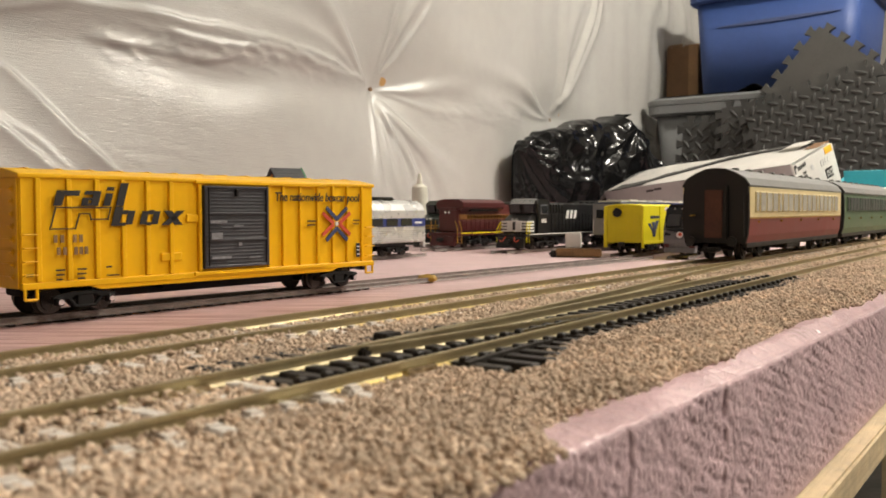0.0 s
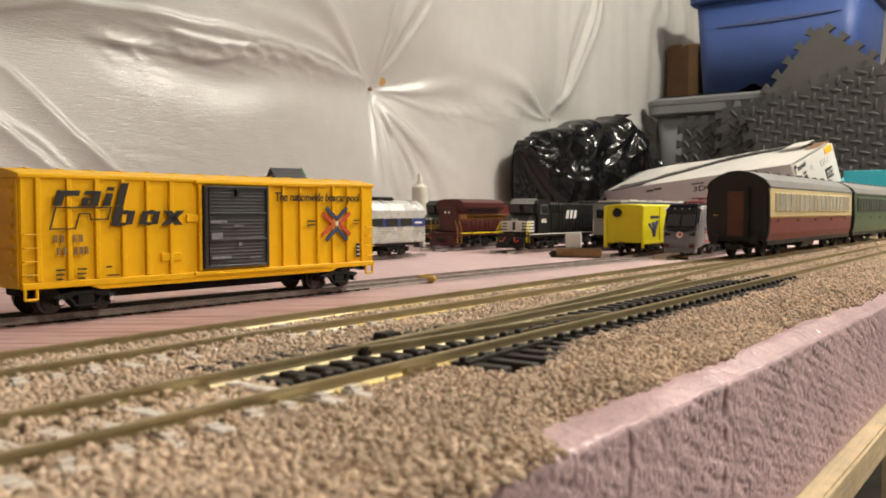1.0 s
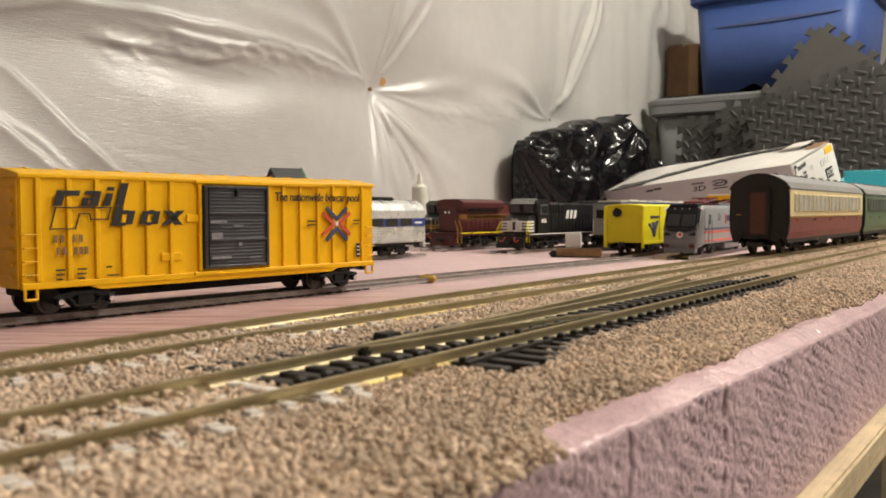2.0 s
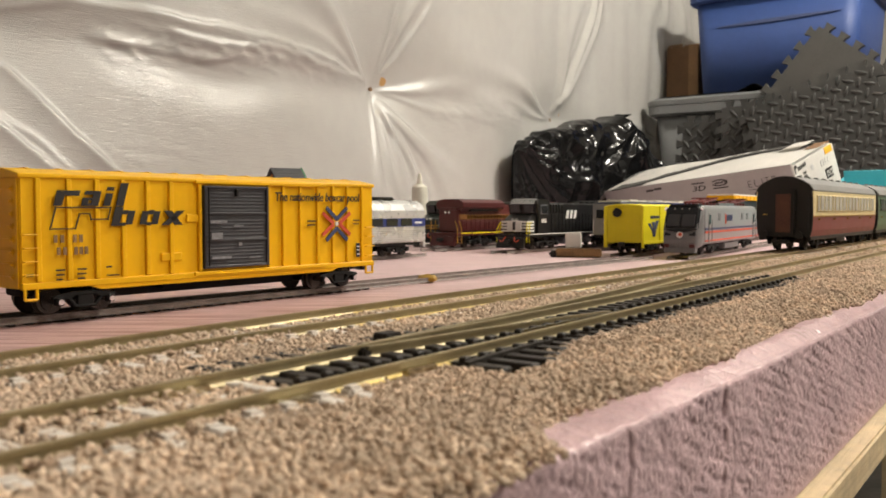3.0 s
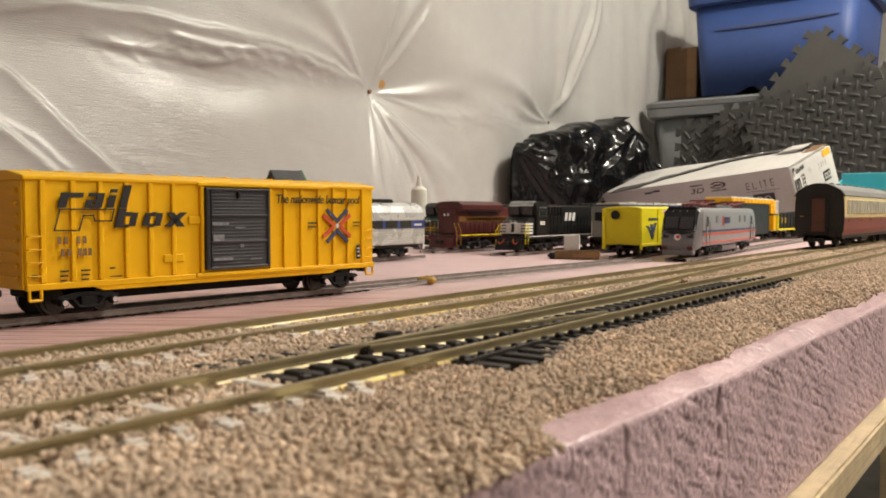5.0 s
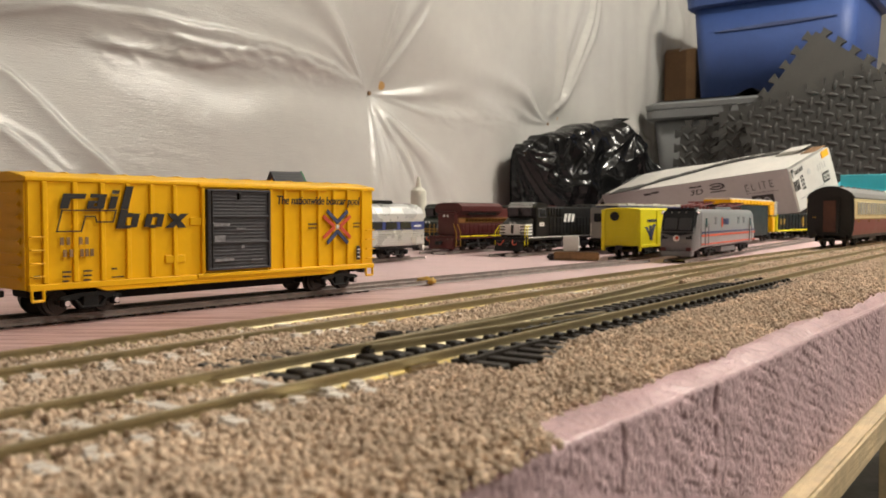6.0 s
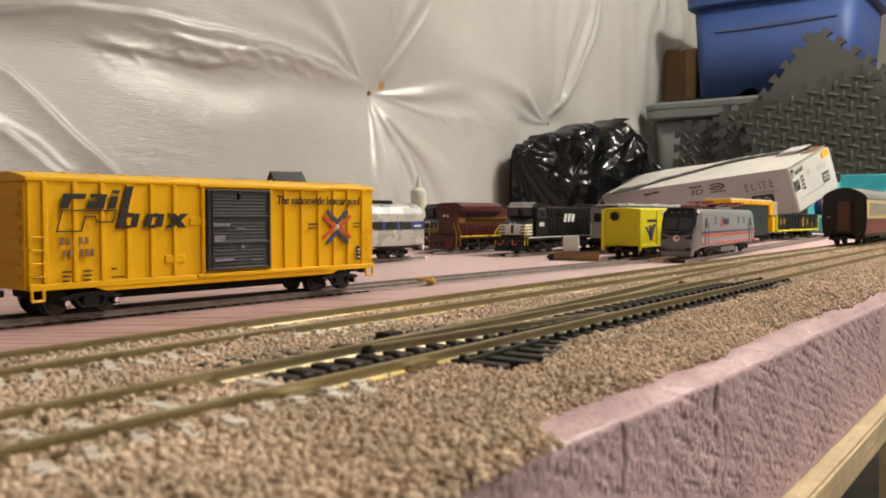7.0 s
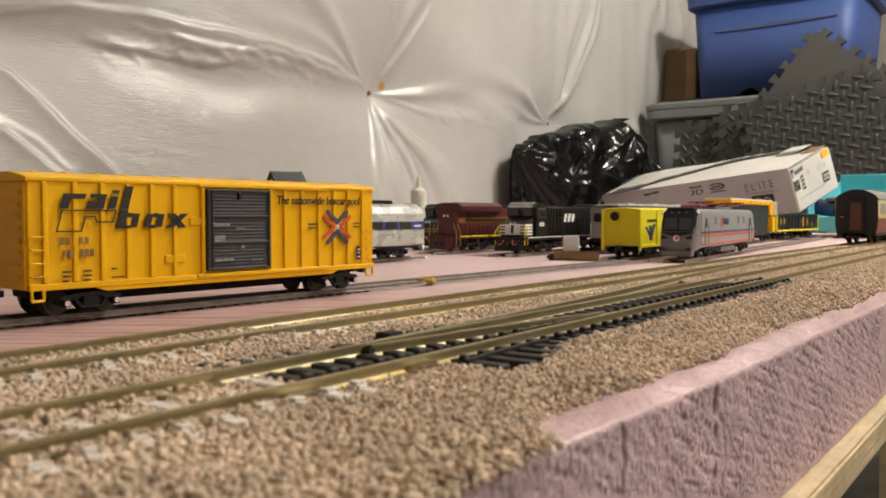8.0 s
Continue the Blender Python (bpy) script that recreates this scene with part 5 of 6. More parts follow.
lemon_wagon()


# ---- silver passenger car ----
def silver_car():
    L = 0.255
    t = thing("silver_passenger_car", pose(0.612 - L, 0.4800, RAIL_YARD), "stainless silver model passenger car with a dark blue window band", "model coach")
    W = 0.0172
    prof = [(-W, 0.0110), (-W, 0.0330), (-W * 0.97, 0.0385), (-W * 0.80, 0.0438), (-W * 0.45, 0.0468), (0, 0.0475)]
    prof = prof + [(-a, b) for a, b in prof[-2::-1]]
    body = part("body", bevel(prism(prof, 0, L), 0.0007, 2), M["silver"], t)
    for s in (-1, 1):
        a, b = sorted((s * (W - 0.0004), s * (W + 0.0003)))
        band = part("blue_band", box(0.004, L - 0.001, a, b, 0.0248, 0.0318), M["blueband"], body, "dark blue stripe")
        a, b = sorted((s * W, s * (W + 0.0006)))
        for k in range(12):
            x = L - 0.020 - k * 0.0195
            part("window", bevel(box(x - 0.0150, x, a, b, 0.0253, 0.0316), 0.0004, 1), M["glass"], band)
        for k in range(6):
            part("flute", bevel(box(0.002, L - 0.002, a, b, 0.0122 + k * 0.0018, 0.0131 + k * 0.0018), 0.0002, 1), M["silver"], body)
        part("name_bar", box(L - 0.016, L - 0.006, min(a, s * (W + 0.0005)), max(b, s * (W + 0.0005)), 0.0272, 0.0288), M["white"], band)
    part("roof_unit", bevel(box(L - 0.120, L - 0.032, -0.008, 0.008, 0.0465, 0.0500), 0.0012), M["black"], t)
    for k in range(5):
        part("roof_rib", bevel(prism([(-0.012, 0.0455), (0.012, 0.0455), (0.008, 0.0475), (-0.008, 0.0475)], L - 0.012 - k * 0.04, L - 0.010 - k * 0.04), 0.0002, 1), M["silver"], body)
    part("diaphragm", bevel(box(L, L + 0.004, -0.008, 0.008, 0.0100, 0.0400), 0.0008), M["black"], t)
    part("skirt", bevel(box(0.006, L - 0.006, -W + 0.002, W - 0.002, 0.0085, 0.0112), 0.0004), M["black"], t)
    part("underfloor_box", bevel(box(0.09, 0.16, -0.014, 0.014, 0.0035, 0.0086), 0.0008), M["black"], t)
    part("end_step", bevel(box(L - 0.004, L - 0.0005, -W - 0.0004, -W + 0.003, 0.0062, 0.0112), 0.0004), M["silver"], t)
    coupler(t, L, 1)
    for xt in (0.036, L - 0.036):
        truck(t, xt, base=0.026, half=0.0140)


silver_car()


# ---- flat wagons, gondola and the stock behind the electric ----
def load_wagon():
    t = thing("covered_wagon", pose(0.826, 0.3880, RAIL_YARD, 0, 0, 2), "silver-ended model wagon with a dark blue cover", "model wagon")
    part("deck", bevel(box(0, 0.240, -0.016, 0.016, 0.010, 0.0130), 0.0005), M["black"], t)
    part("load", bevel(prism([(-0.016, 0.0130), (0.016, 0.0130), (0.0165, 0.0440), (0.010, 0.0470), (-0.010, 0.0470), (-0.0165, 0.0440)], 0.004, 0.236), 0.0012), M["blueband"], t, "dark blue load cover")
    for k in range(9):
        lift = 0.0006 * ((k * 5) % 3)
        part("top_plate", bevel(box(0.003 + k * 0.0255, 0.026 + k * 0.0255, -0.013, 0.013, 0.0468, 0.0484 + lift), 0.0005), M["translucent"], t)
    end = part("end_panel", bevel(box(-0.0020, 0.0035, -0.0168, 0.0168, 0.0130, 0.0452), 0.0014, 2), M["locogrey"], t, "silver end panel")
    for y0 in (-0.0120, 0.0030):
        part("end_window", bevel(box(-0.0028, -0.0012, y0, y0 + 0.0090, 0.0300, 0.0390), 0.0004, 1), M["glass"], end)
    part("end_rail", tube([(-0.0030, -0.0150, 0.0160), (-0.0030, -0.0150, 0.0290)], 0.0004), M["white"], end)
    part("end_rail", tube([(-0.0030, 0.0150, 0.0160), (-0.0030, 0.0150, 0.0290)], 0.0004), M["white"], end)
    for xt in (0.030, 0.205):
        truck(t, xt)


load_wagon()


def yellow_flat():
    t = thing("long_yellow_wagon", pose(1.045, 0.3440, RAIL_YARD, 0, 0, 3.8), "long yellow model wagon with a ribbed end", "model wagon")
    L = 0.255
    body = part("body", bevel(box(0, L, -0.0165, 0.0165, 0.0505, 0.0560), 0.0006), M["yellow"], t)
    part("end_block", bevel(box(L - 0.030, L, -0.0168, 0.0168, 0.0365, 0.0504), 0.0006), M["yellow"], t)
    for k in range(3):
        part("end_rib", bevel(box(L - 0.020, L - 0.001, -0.0176, -0.0160, 0.0380 + k * 0.0062, 0.0415 + k * 0.0062), 0.0005), M["yellow"], body)
    for k in range(12):
        part("side_post", bevel(box(0.004 + k * 0.020, 0.0056 + k * 0.020, -0.0174, -0.0160, 0.0505, 0.0560), 0.0003, 1), M["yellow"], body)
    for k in range(4):
        part("end_upright", bevel(box(L + 0.001 + k * 0.0075, L + 0.0026 + k * 0.0075, -0.0160, -0.0144, 0.0365, 0.0545), 0.0003, 1), M["white"], t)
    part("end_frame_rail", bevel(box(L + 0.0005, L + 0.0255, -0.0164, -0.0140, 0.0546, 0.0560), 0.0003, 1), M["white"], t)
    part("end_platform", bevel(box(L - 0.0120, L + 0.0260, -0.0160, 0.0160, 0.0345, 0.0364), 0.0003, 1), M["black"], t)
    part("roof_sheet", bevel(box(0.002, L - 0.008, -0.0158, 0.0158, 0.0560, 0.0578), 0.0004), M["white"], t)
    # added black box standing in for the dark gap below the wagon
    part("lower_body", bevel(box(0.006, L - 0.031, -0.0145, 0.0145, 0.0085, 0.0500), 0.0006), M["black"], t)
    part("deck_stripe", bevel(box(L - 0.012, L + 0.003, -0.0170, 0.0170, 0.0120, 0.0344), 0.0005), M["yellow"], t)
    for xt in (0.036, L - 0.036):
        truck(t, xt)


yellow_flat()


def gondola():
    t = thing("gondola_wagon", pose(1.350, 0.3690, RAIL_YARD, 0, 0, -5), "black open gondola wagon with yellow edging and lettering", "model wagon")
    L, W = 0.185, 0.0168
    part("floor", bevel(box(0, L, -W, W, 0.0125, 0.0150), 0.0004), M["black"], t)
    for s in (-1, 1):
        side = part("side", bevel(box(0, L, s * W - 0.0008, s * W + 0.0008, 0.0125, 0.0370), 0.0003, 1), M["black"], t)
        for k in range(13):
            part("side_post", bevel(box(0.003 + k * 0.0146, 0.0050 + k * 0.0146, s * W - 0.0018, s * W + 0.0018, 0.0125, 0.0370), 0.0003, 1), M["black"], side)
        part("edge_stripe", bevel(box(0, L, s * W - 0.0022, s * W + 0.0022, 0.0118, 0.0142), 0.0003, 1), M["lemon"], side)
        part("top_chord", bevel(box(0, L, s * W - 0.0014, s * W + 0.0014, 0.0364, 0.0382), 0.0003, 1), M["black"], side)
    for x0, x1 in ((-0.002, 0.000), (L, L + 0.002)):
        e = part("end", bevel(box(x0, x1, -W - 0.001, W + 0.001, 0.0120, 0.0376), 0.0004, 1), M["lemon"], t, "yellow ribbed end panel")
        for k in range(4):
            part("end_rib", bevel(box(x0 - 0.001, x1 + 0.001, -W, W, 0.0150 + k * 0.0056, 0.0180 + k * 0.0056), 0.0004, 1), M["lemon"], e)
    bars("lettering", t, [(0.010, 0.0155, 0.0225, 0.0310), (0.0245, 0.030, 0.0225, 0.0310), (0.105, 0.116, 0.0180, 0.0330), (0.130, 0.136, 0.0200, 0.0320), (0.150, 0.156, 0.0180, 0.0240)], -W - 0.0009, "gold")
    for xt in (0.040, L - 0.040):
        truck(t, xt)


gondola()


# ---- totes, mats, bag, carton and the rest at the end of the table ----
def tote(name, x, yc, z0, h, half, depth, taper, material, label, lid):
    t = thing(name, pose(x + depth / 2, yc, z0), label, "storage tote", "stacked totes")
    hx = depth / 2
    rings = [rounded(hx - taper, half - taper, 0.034, 0.0), rounded(hx - taper * 0.1, half - taper * 0.1, 0.036, h - 0.045)]
    b = part("bin_body", loft(rings), M[material], t)
    smooth(b)
    for f in b.data.polygons:
        f.use_smooth = abs(f.normal.z) < 0.5
    rim = part("rim", loft([rounded(hx + 0.004, half + 0.004, 0.038, h - 0.045), rounded(hx + 0.013, half + 0.013, 0.04, h - 0.040), rounded(hx + 0.014, half + 0.014, 0.04, h - 0.020), rounded(hx + 0.004, half + 0.004, 0.04, h - 0.018)]), M[material], t)
    if lid:
        part("lid", loft([rounded(hx + 0.015, half + 0.015, 0.04, h - 0.018), rounded(hx + 0.016, half + 0.016, 0.04, h - 0.006), rounded(hx + 0.006, half + 0.006, 0.04, h), rounded(hx - 0.04, half - 0.04, 0.03, h + 0.001)]), M[material], t)
    return t, b


grey_t, grey_b = tote("grey_tote", 2.130, 0.620, YARD_Z + 0.0004, 0.326, 0.262, 0.36, 0.030, "greybin", "grey plastic storage tote standing on the table", True)
blue_t, blue_b = tote("blue_tote", 2.185, 0.597, 0.3175, 0.281, 0.198, 0.36, 0.016, "bluebin", "blue plastic storage tote stacked on the grey one", True)
# the groove's shadow line, laid on as a tapering dark strip
groove = bmesh.new()
for k in range(24):
    f0, f1 = k / 24, (k + 1) / 24
    (ya_, za_), (yb_, zb_) = ((0.135 - 0.290 * f, 0.1735 + 0.006 * f) for f in (f0, f1))
    wa, wb = (0.0004 + 0.0040 * math.sin(math.pi * f) ** 0.7 for f in (f0, f1))
    xa_, xb_ = (-0.180 + 0.0155 * (1 - z_ / 0.236) for z_ in (za_, zb_))
    v_ = [groove.verts.new(c_) for c_ in ((xa_ + 0.004, ya_, za_ - wa), (xb_ + 0.004, yb_, zb_ - wb), (xb_ + 0.004, yb_, zb_ + wb), (xa_ + 0.004, ya_, za_ + wa),
                                          (xa_ - 0.0012, ya_, za_ - wa), (xb_ - 0.0012, yb_, zb_ - wb), (xb_ - 0.0004, yb_, zb_ + wb), (xa_ - 0.0004, ya_, za_ + wa))]
    for f_ in ((4, 5, 6, 7), (0, 1, 5, 4), (3, 2, 6, 7)):
        groove.faces.new([v_[i_] for i_ in f_])
part("moulded_groove", groove, M["navy"], blue_b, "moulded groove, its shadow line drawn in dark blue")


def liner():
    """A black film that hangs out between the two totes."""
    t = thing("plastic_liner", pose(2.115, 0.62, 0.3165), "black plastic film edge under the blue tote", "plastic film")
    def film(U, V):
        peak = 0.015 * np.exp(-((U - 0.002) / 0.026) ** 2) + 0.002 * wobble(U, U * 0, 81, 60)
        return 0.010 + V * 0.06 + 0 * U, U, 0.0022 + np.maximum(0, peak) * (1 - V) + 0.0012 * np.abs(wobble(U, V, 82, 40))
    grid_mesh("film", np.linspace(-0.10, 0.235, 90), np.linspace(0, 1, 8), film, M["bag"]).parent = t


liner()


post = part("wall_post", bevel(box(2.93, 2.97, 0.355, 0.452, FLOOR_Z, CEIL_Z), 0.002), M["wood"], None)
tagged(post, "bare pine post behind the storage totes", "post", kind="structure")


def kraft_box():
    t = thing("kraft_carton", pose(2.300, 0.848, 0.317), "brown cardboard carton on the grey tote", "cardboard box")
    part("carton_body", bevel(box(0, 0.22, -0.030, 0.060, 0, 0.158), 0.002), M["kraft"], t)
    # thin paler sheet paints this face as lit
    part("carton_side", bevel(box(-0.0022, -0.0003, -0.029, -0.002, 0.0, 0.160), 0.0008), M["kraftlit"], t, "cardboard side coloured paler as the lit face")
    for y0, y1, h in ((-0.028, 0.014, 0.006), (0.018, 0.058, 0.010)):
        part("carton_flap", bevel(slab([(0.000, 0.158), (0.002, 0.158), (0.016, 0.158 + h), (0.014, 0.158 + h)], y0, y1), 0.0006), M["kraft"], t)


kraft_box()


def foam_mat(label, x, y, z, turn, lean, tread, size=0.31, teeth=8, slant=45):
    """An interlocking mat: a sheet with dovetail teeth on all four sides; the tread has lens-shaped bars two ways."""
    t = thing("floor_mat", pose(x, y, z, 0, lean, 0) @ pose(0, 0, 0, turn), label, "foam mat", "foam floor mats")
    h = size / 2
    bm = box(-0.006, 0.006, -h, h, -h, h)
    p = size / teeth
    d = p * 0.42
    for side in range(4):
        spin = Matrix.Rotation(radians(90 * side), 4, "X")
        for k in range(teeth):
            c = -h + (k + 0.5) * p
            prof = [(h - 0.0005, c - p * 0.19), (h + d * 0.45, c - p * 0.20), (h + d, c - p * 0.30), (h + d, c + p * 0.30), (h + d * 0.45, c + p * 0.20), (h - 0.0005, c + p * 0.19)]
            vs = [[bm.verts.new(spin @ Vector((xx, u, v))) for u, v in prof] for xx in (-0.0059, 0.0059)]
            for i in range(6):
                bm.faces.new((vs[0][i], vs[0][(i + 1) % 6], vs[1][(i + 1) % 6], vs[1][i]))
            bm.faces.new(vs[0][::-1]), bm.faces.new(vs[1])
    sheet_ = part("mat_sheet", bm, M["mat_tread" if tread else "mat_plain"], t)
    if tread:
        me = None
        pitch, ca, sa = 0.0210, math.cos(radians(slant)), math.sin(radians(slant))
        n = int(size / pitch)
        for i in range(-n, n + 1):
            for j in range(-n, n + 1):
                u, v = (i * ca - j * sa) * pitch, (i * sa + j * ca) * pitch
                if max(abs(u), abs(v)) > h - 0.004:
                    continue
                if me is None:
                    bm = bmesh.new()
                    bmesh.ops.create_uvsphere(bm, u_segments=12, v_segments=8, radius=1.0, matrix=Matrix.Diagonal((0.0034, 0.0124, 0.0040, 1)))
                    ob = smooth(part("tread_bar", bm, M["mat_tread"], sheet_))
                    me = ob.data
                else:
                    ob = new("tread_bar", me)
                    ob.parent = sheet_
                ob.matrix_local = pose(-0.0058, u, v, slant + 90 * ((i + j) % 2))
    return t


foam_mat("plain grey interlocking foam mat leaning on the tote", 2.095, 0.443, 0.230, 37.5, 4, False)
foam_mat("dark grey diamond-tread foam mat standing behind the others", 2.078, 0.657, 0.119, 2, 4, True, 0.248, 7, 50)
foam_mat("dark grey diamond-tread foam mat leaning on the tote", 2.054, 0.530, 0.137, -2, 4, True, 0.282, 8, 48)
foam_mat("dark grey diamond-tread foam mat leaning askew on the tote", 2.026, 0.440, 0.166, -17, 4, True, 0.278, 7, 27)


def bin_bag():
    """A film draped over a slumped load: long folds run down from its high corner, and the film crumples between them."""
    t = thing("bin_bag", pose(0, 0, YARD_Z), "crumpled shiny black bin bag slumped against the sheeting", "bin bag")

    def ridge(X, Z, seed, scale, warp):
        n = wobble(X + warp * wobble(X, Z, seed + 50, scale * 0.6), Z, seed, scale)
        return np.clip(1 - 2.2 * np.abs(n), 0, 1) ** 2

    def skin(U, A):
        top = np.interp(U, (1.296, 1.31, 1.36, 1.44, 1.52, 1.59, 1.65, 1.70, 1.78, 1.84, 1.90, 1.94, 2.01, 2.04),
                        (0.150, 0.168, 0.182, 0.196, 0.209, 0.222, 0.237, 0.232, 0.249, 0.244, 0.224, 0.196, 0.148, 0.06))
        top = top + 0.004 * wobble(U, U * 0, 61, 60) + 0.003 * wobble(U, U * 0, 62, 140)
        c, n = np.cos(A), np.sin(A)
        slim = np.clip((U - 1.295) / 0.05, 0.05, 1) ** 0.5 * np.clip((2.045 - U) / 0.05, 0.05, 1) ** 0.5
        tuck = np.clip((1.60 - U) / 0.305, 0, 1)
        y = 0.812 + 0.052 * tuck + (0.042 - 0.034 * tuck) * slim * (1 - np.sign(c) * np.abs(c) ** 0.35)
        z = top * np.abs(n) ** 0.5
        front, up = np.clip(c * 2.2, 0, 1), np.clip(n, 0, 1)
        h = 0.030 * np.exp(-((U - 1.80) / 0.10) ** 2 - ((z - 0.12) / 0.10) ** 2) - 0.024 * np.exp(-((U - 1.66 - 0.25 * (z - 0.12)) / 0.035) ** 2)
        dx, dz = U - 1.300, 0.172 - z
        dist, ang = np.hypot(dx, dz), np.degrees(np.arctan2(dz, dx))
        for k, (a, amp) in enumerate(((9, 0.006), (17, 0.012), (24, 0.010), (33, 0.018), (41, 0.008), (58, 0.004), (76, 0.006))):
            off = (ang - a + 3.0 * np.sin(dist * 22 + k)) / (2.0 + 0.7 * (k % 3))
            h = h + amp * np.exp(-np.abs(off) ** 1.4) * np.clip(dist / 0.06, 0, 1) * np.exp(-dist / 0.35)
        dx, dz = U - 1.775, 0.215 - z
        dist, ang = np.hypot(dx, dz), np.degrees(np.arctan2(dz, dx))
        for k, a in enumerate((20, 48, 70, 92, 118, 142, 160)):
            off = (ang - a + 6 * np.sin(dist * 30 + k * 2)) / (4.5 + 1.5 * (k % 2))
            h = h + 0.011 * np.exp(-np.abs(off) ** 1.4) * np.clip(dist / 0.03, 0, 1) * np.exp(-dist / 0.12)
        loose = np.clip(((U - 1.30) * 0.62 + (z - 0.150)) / 0.05, 0.10, 1)
        h = h + loose * (0.018 * ridge(U - z, z * 0.8 + U * 0.5, 71, 20, 0.02) + 0.007 * ridge(U - 0.6 * z, z + U * 0.4, 72, 44, 0.012) + 0.0016 * ridge(U, z * 1.3, 73, 110, 0.006))
        h = h + 0.0012 * wobble(U, z, 74, 190)
        return U + 0.040 + 0.085 * tuck, np.minimum(y - h * front * slim, 0.893), np.maximum(0.0008, z - 0.004 + 0.45 * h * up * slim)

    film = grid_mesh("bag_skin", np.linspace(1.295, 2.045, 330), np.radians(np.linspace(2, 178, 210)), skin, M["bag"])
    film.parent = t
    neck = loft([[(1.805 + 0.016 * k + r * math.cos(a) * (1 + 0.3 * math.sin(3 * a)), 0.835 + r * math.sin(a), 0.236 + 0.008 * k) for a in [j * math.tau / 14 for j in range(14)]]
                 for k, r in enumerate((0.030, 0.016, 0.012, 0.020))])
    part("bag_neck", neck, M["bag"], t)


bin_bag()


def carton():
    t = thing("printed_carton", pose(1.5391, 0.3846, 0.1063, 19.48, -5.16, -107.5), "worn white and grey printed carton with torn top lying tilted", "cardboard box")
    l, w, h = 0.430, 0.141, 0.078
    body = part("carton_body", bevel(box(-l, 0, 0, w, -h, -0.0015), 0.0015), M["card"], t)
    part("front_panel", bevel(box(-l + 0.002, -0.002, -0.0012, 0.0002, -h + 0.001, 0.0030), 0.0004, 1), M["cardgrey"], body, "grey printed front panel")

    def torn(x0, x1, y_of, zl, zh, seed, steps, depth):
        """A flap with a ragged far edge: y_of gives the edge's line, steps its notches."""
        rnd = random.Random(seed)
        near, far = [], []
        for k in range(steps + 1):
            x = x0 + (x1 - x0) * k / steps
            near.append((x, y_of(x)[0]))
            far.append((x, y_of(x)[1] + rnd.uniform(-depth, depth) + (depth if k % 4 < 2 else -depth) * 0.6))
        ring = near + far[::-1]
        bm = bmesh.new()
        a = [bm.verts.new((x, y, zl + (0.0012 * math.sin(x * 31) if y > 0.05 else 0))) for x, y in ring]
        b = [bm.verts.new((v.co.x, v.co.y, v.co.z + zh)) for v in a]
        n = len(near)
        for k in range(n - 1):
            i, j = k, 2 * n - 1 - k
            bm.faces.new((a[i], a[i + 1], a[j - 1], a[j])), bm.faces.new((b[j], b[j - 1], b[i + 1], b[i]))
        for k in range(2 * n):
            bm.faces.new((a[k], b[k], b[(k + 1) % (2 * n)], a[(k + 1) % (2 * n)]))
        return bm

    def seam(x):
        """The line of the tear over the top, from the near long edge to the far right corner."""
        return float(np.interp(x, (-0.43, -0.353, -0.279, -0.221, -0.094, 0.0), (-0.002, 0.010, 0.074, 0.112, 0.134, 0.139)))

    part("tear_gap", bevel(box(-l + 0.004, -0.045, 0.003, w - 0.002, -0.0012, 0.0006), 0.0003, 1), M["greyplastic"], body, "dark inside of the tear")
    part("top_flap", torn(-l + 0.10, -0.002, lambda x: (0.000, max(0.004, seam(x) - 0.012)), 0.0012, 0.0014, 3, 46, 0.0022), M["card"], body, "torn printed top flap")
    part("back_flap", torn(-l + 0.004, -0.120, lambda x: (w + 0.006, min(w - 0.004, seam(x) + 0.010)), 0.0014, 0.0016, 4, 40, 0.0030), M["card"], body, "torn raised back flap")
    part("torn_liner", torn(-l + 0.03, -0.030, lambda x: (seam(x) - 0.006 + 0.020 * (x + 0.1), seam(x) + 0.009 - 0.040 * (x + 0.1)), 0.0034, 0.0016, 5, 36, 0.0042), M["mat_plain"], body, "dark torn liner strip")
    part("left_end_flap", bevel(slab([(-l - 0.030, -0.020), (-l + 0.002, -0.002), (-l + 0.002, 0.0005), (-l - 0.030, -0.018)], 0.004, w - 0.01), 0.0004, 1), M["card"], body)
    fl = part("torn_flap", bevel(box(-0.030, -0.003, 0.096, w - 0.004, 0.0, 0.0016), 0.0005, 1), M["kraft"], body, "torn brown inner flap")
    fl.matrix_local = pose(0, 0, 0.0012, 0, 1)
    part("lifted_flap", bevel(slab([(-0.090, 0.003), (-0.050, 0.003), (-0.030, 0.0085), (-0.070, 0.0080)], 0.108, w), 0.0005, 1), M["card"], body)
    for k in range(7):
        x0 = -l + 0.020 + k * 0.010
        part("fine_print", box(x0, x0 + 0.0012, 0.050 + 0.006 * k * 0.3, 0.110, 0.0095, 0.0099), M["cardgrey"], body)
    # print on the front panel, as plain shapes
    fz = -0.0016
    for x0, strokes in ((-0.0905, ((0, 0.0012, 0, 1), (0, 0.007, 0, 0.10), (0, 0.006, 0.46, 0.55), (0, 0.007, 0.90, 1))), (-0.0775, ((0, 0.0012, 0, 1), (0, 0.007, 0, 0.10))),
                        (-0.0640, ((0.002, 0.0032, 0, 1),)), (-0.0555, ((0.003, 0.0042, 0, 1), (0, 0.0075, 0.90, 1))), (-0.0415, ((0, 0.0012, 0, 1), (0, 0.007, 0, 0.10), (0, 0.006, 0.46, 0.55), (0, 0.007, 0.90, 1)))):
        rise = (x0 + 0.0905) * 0.10
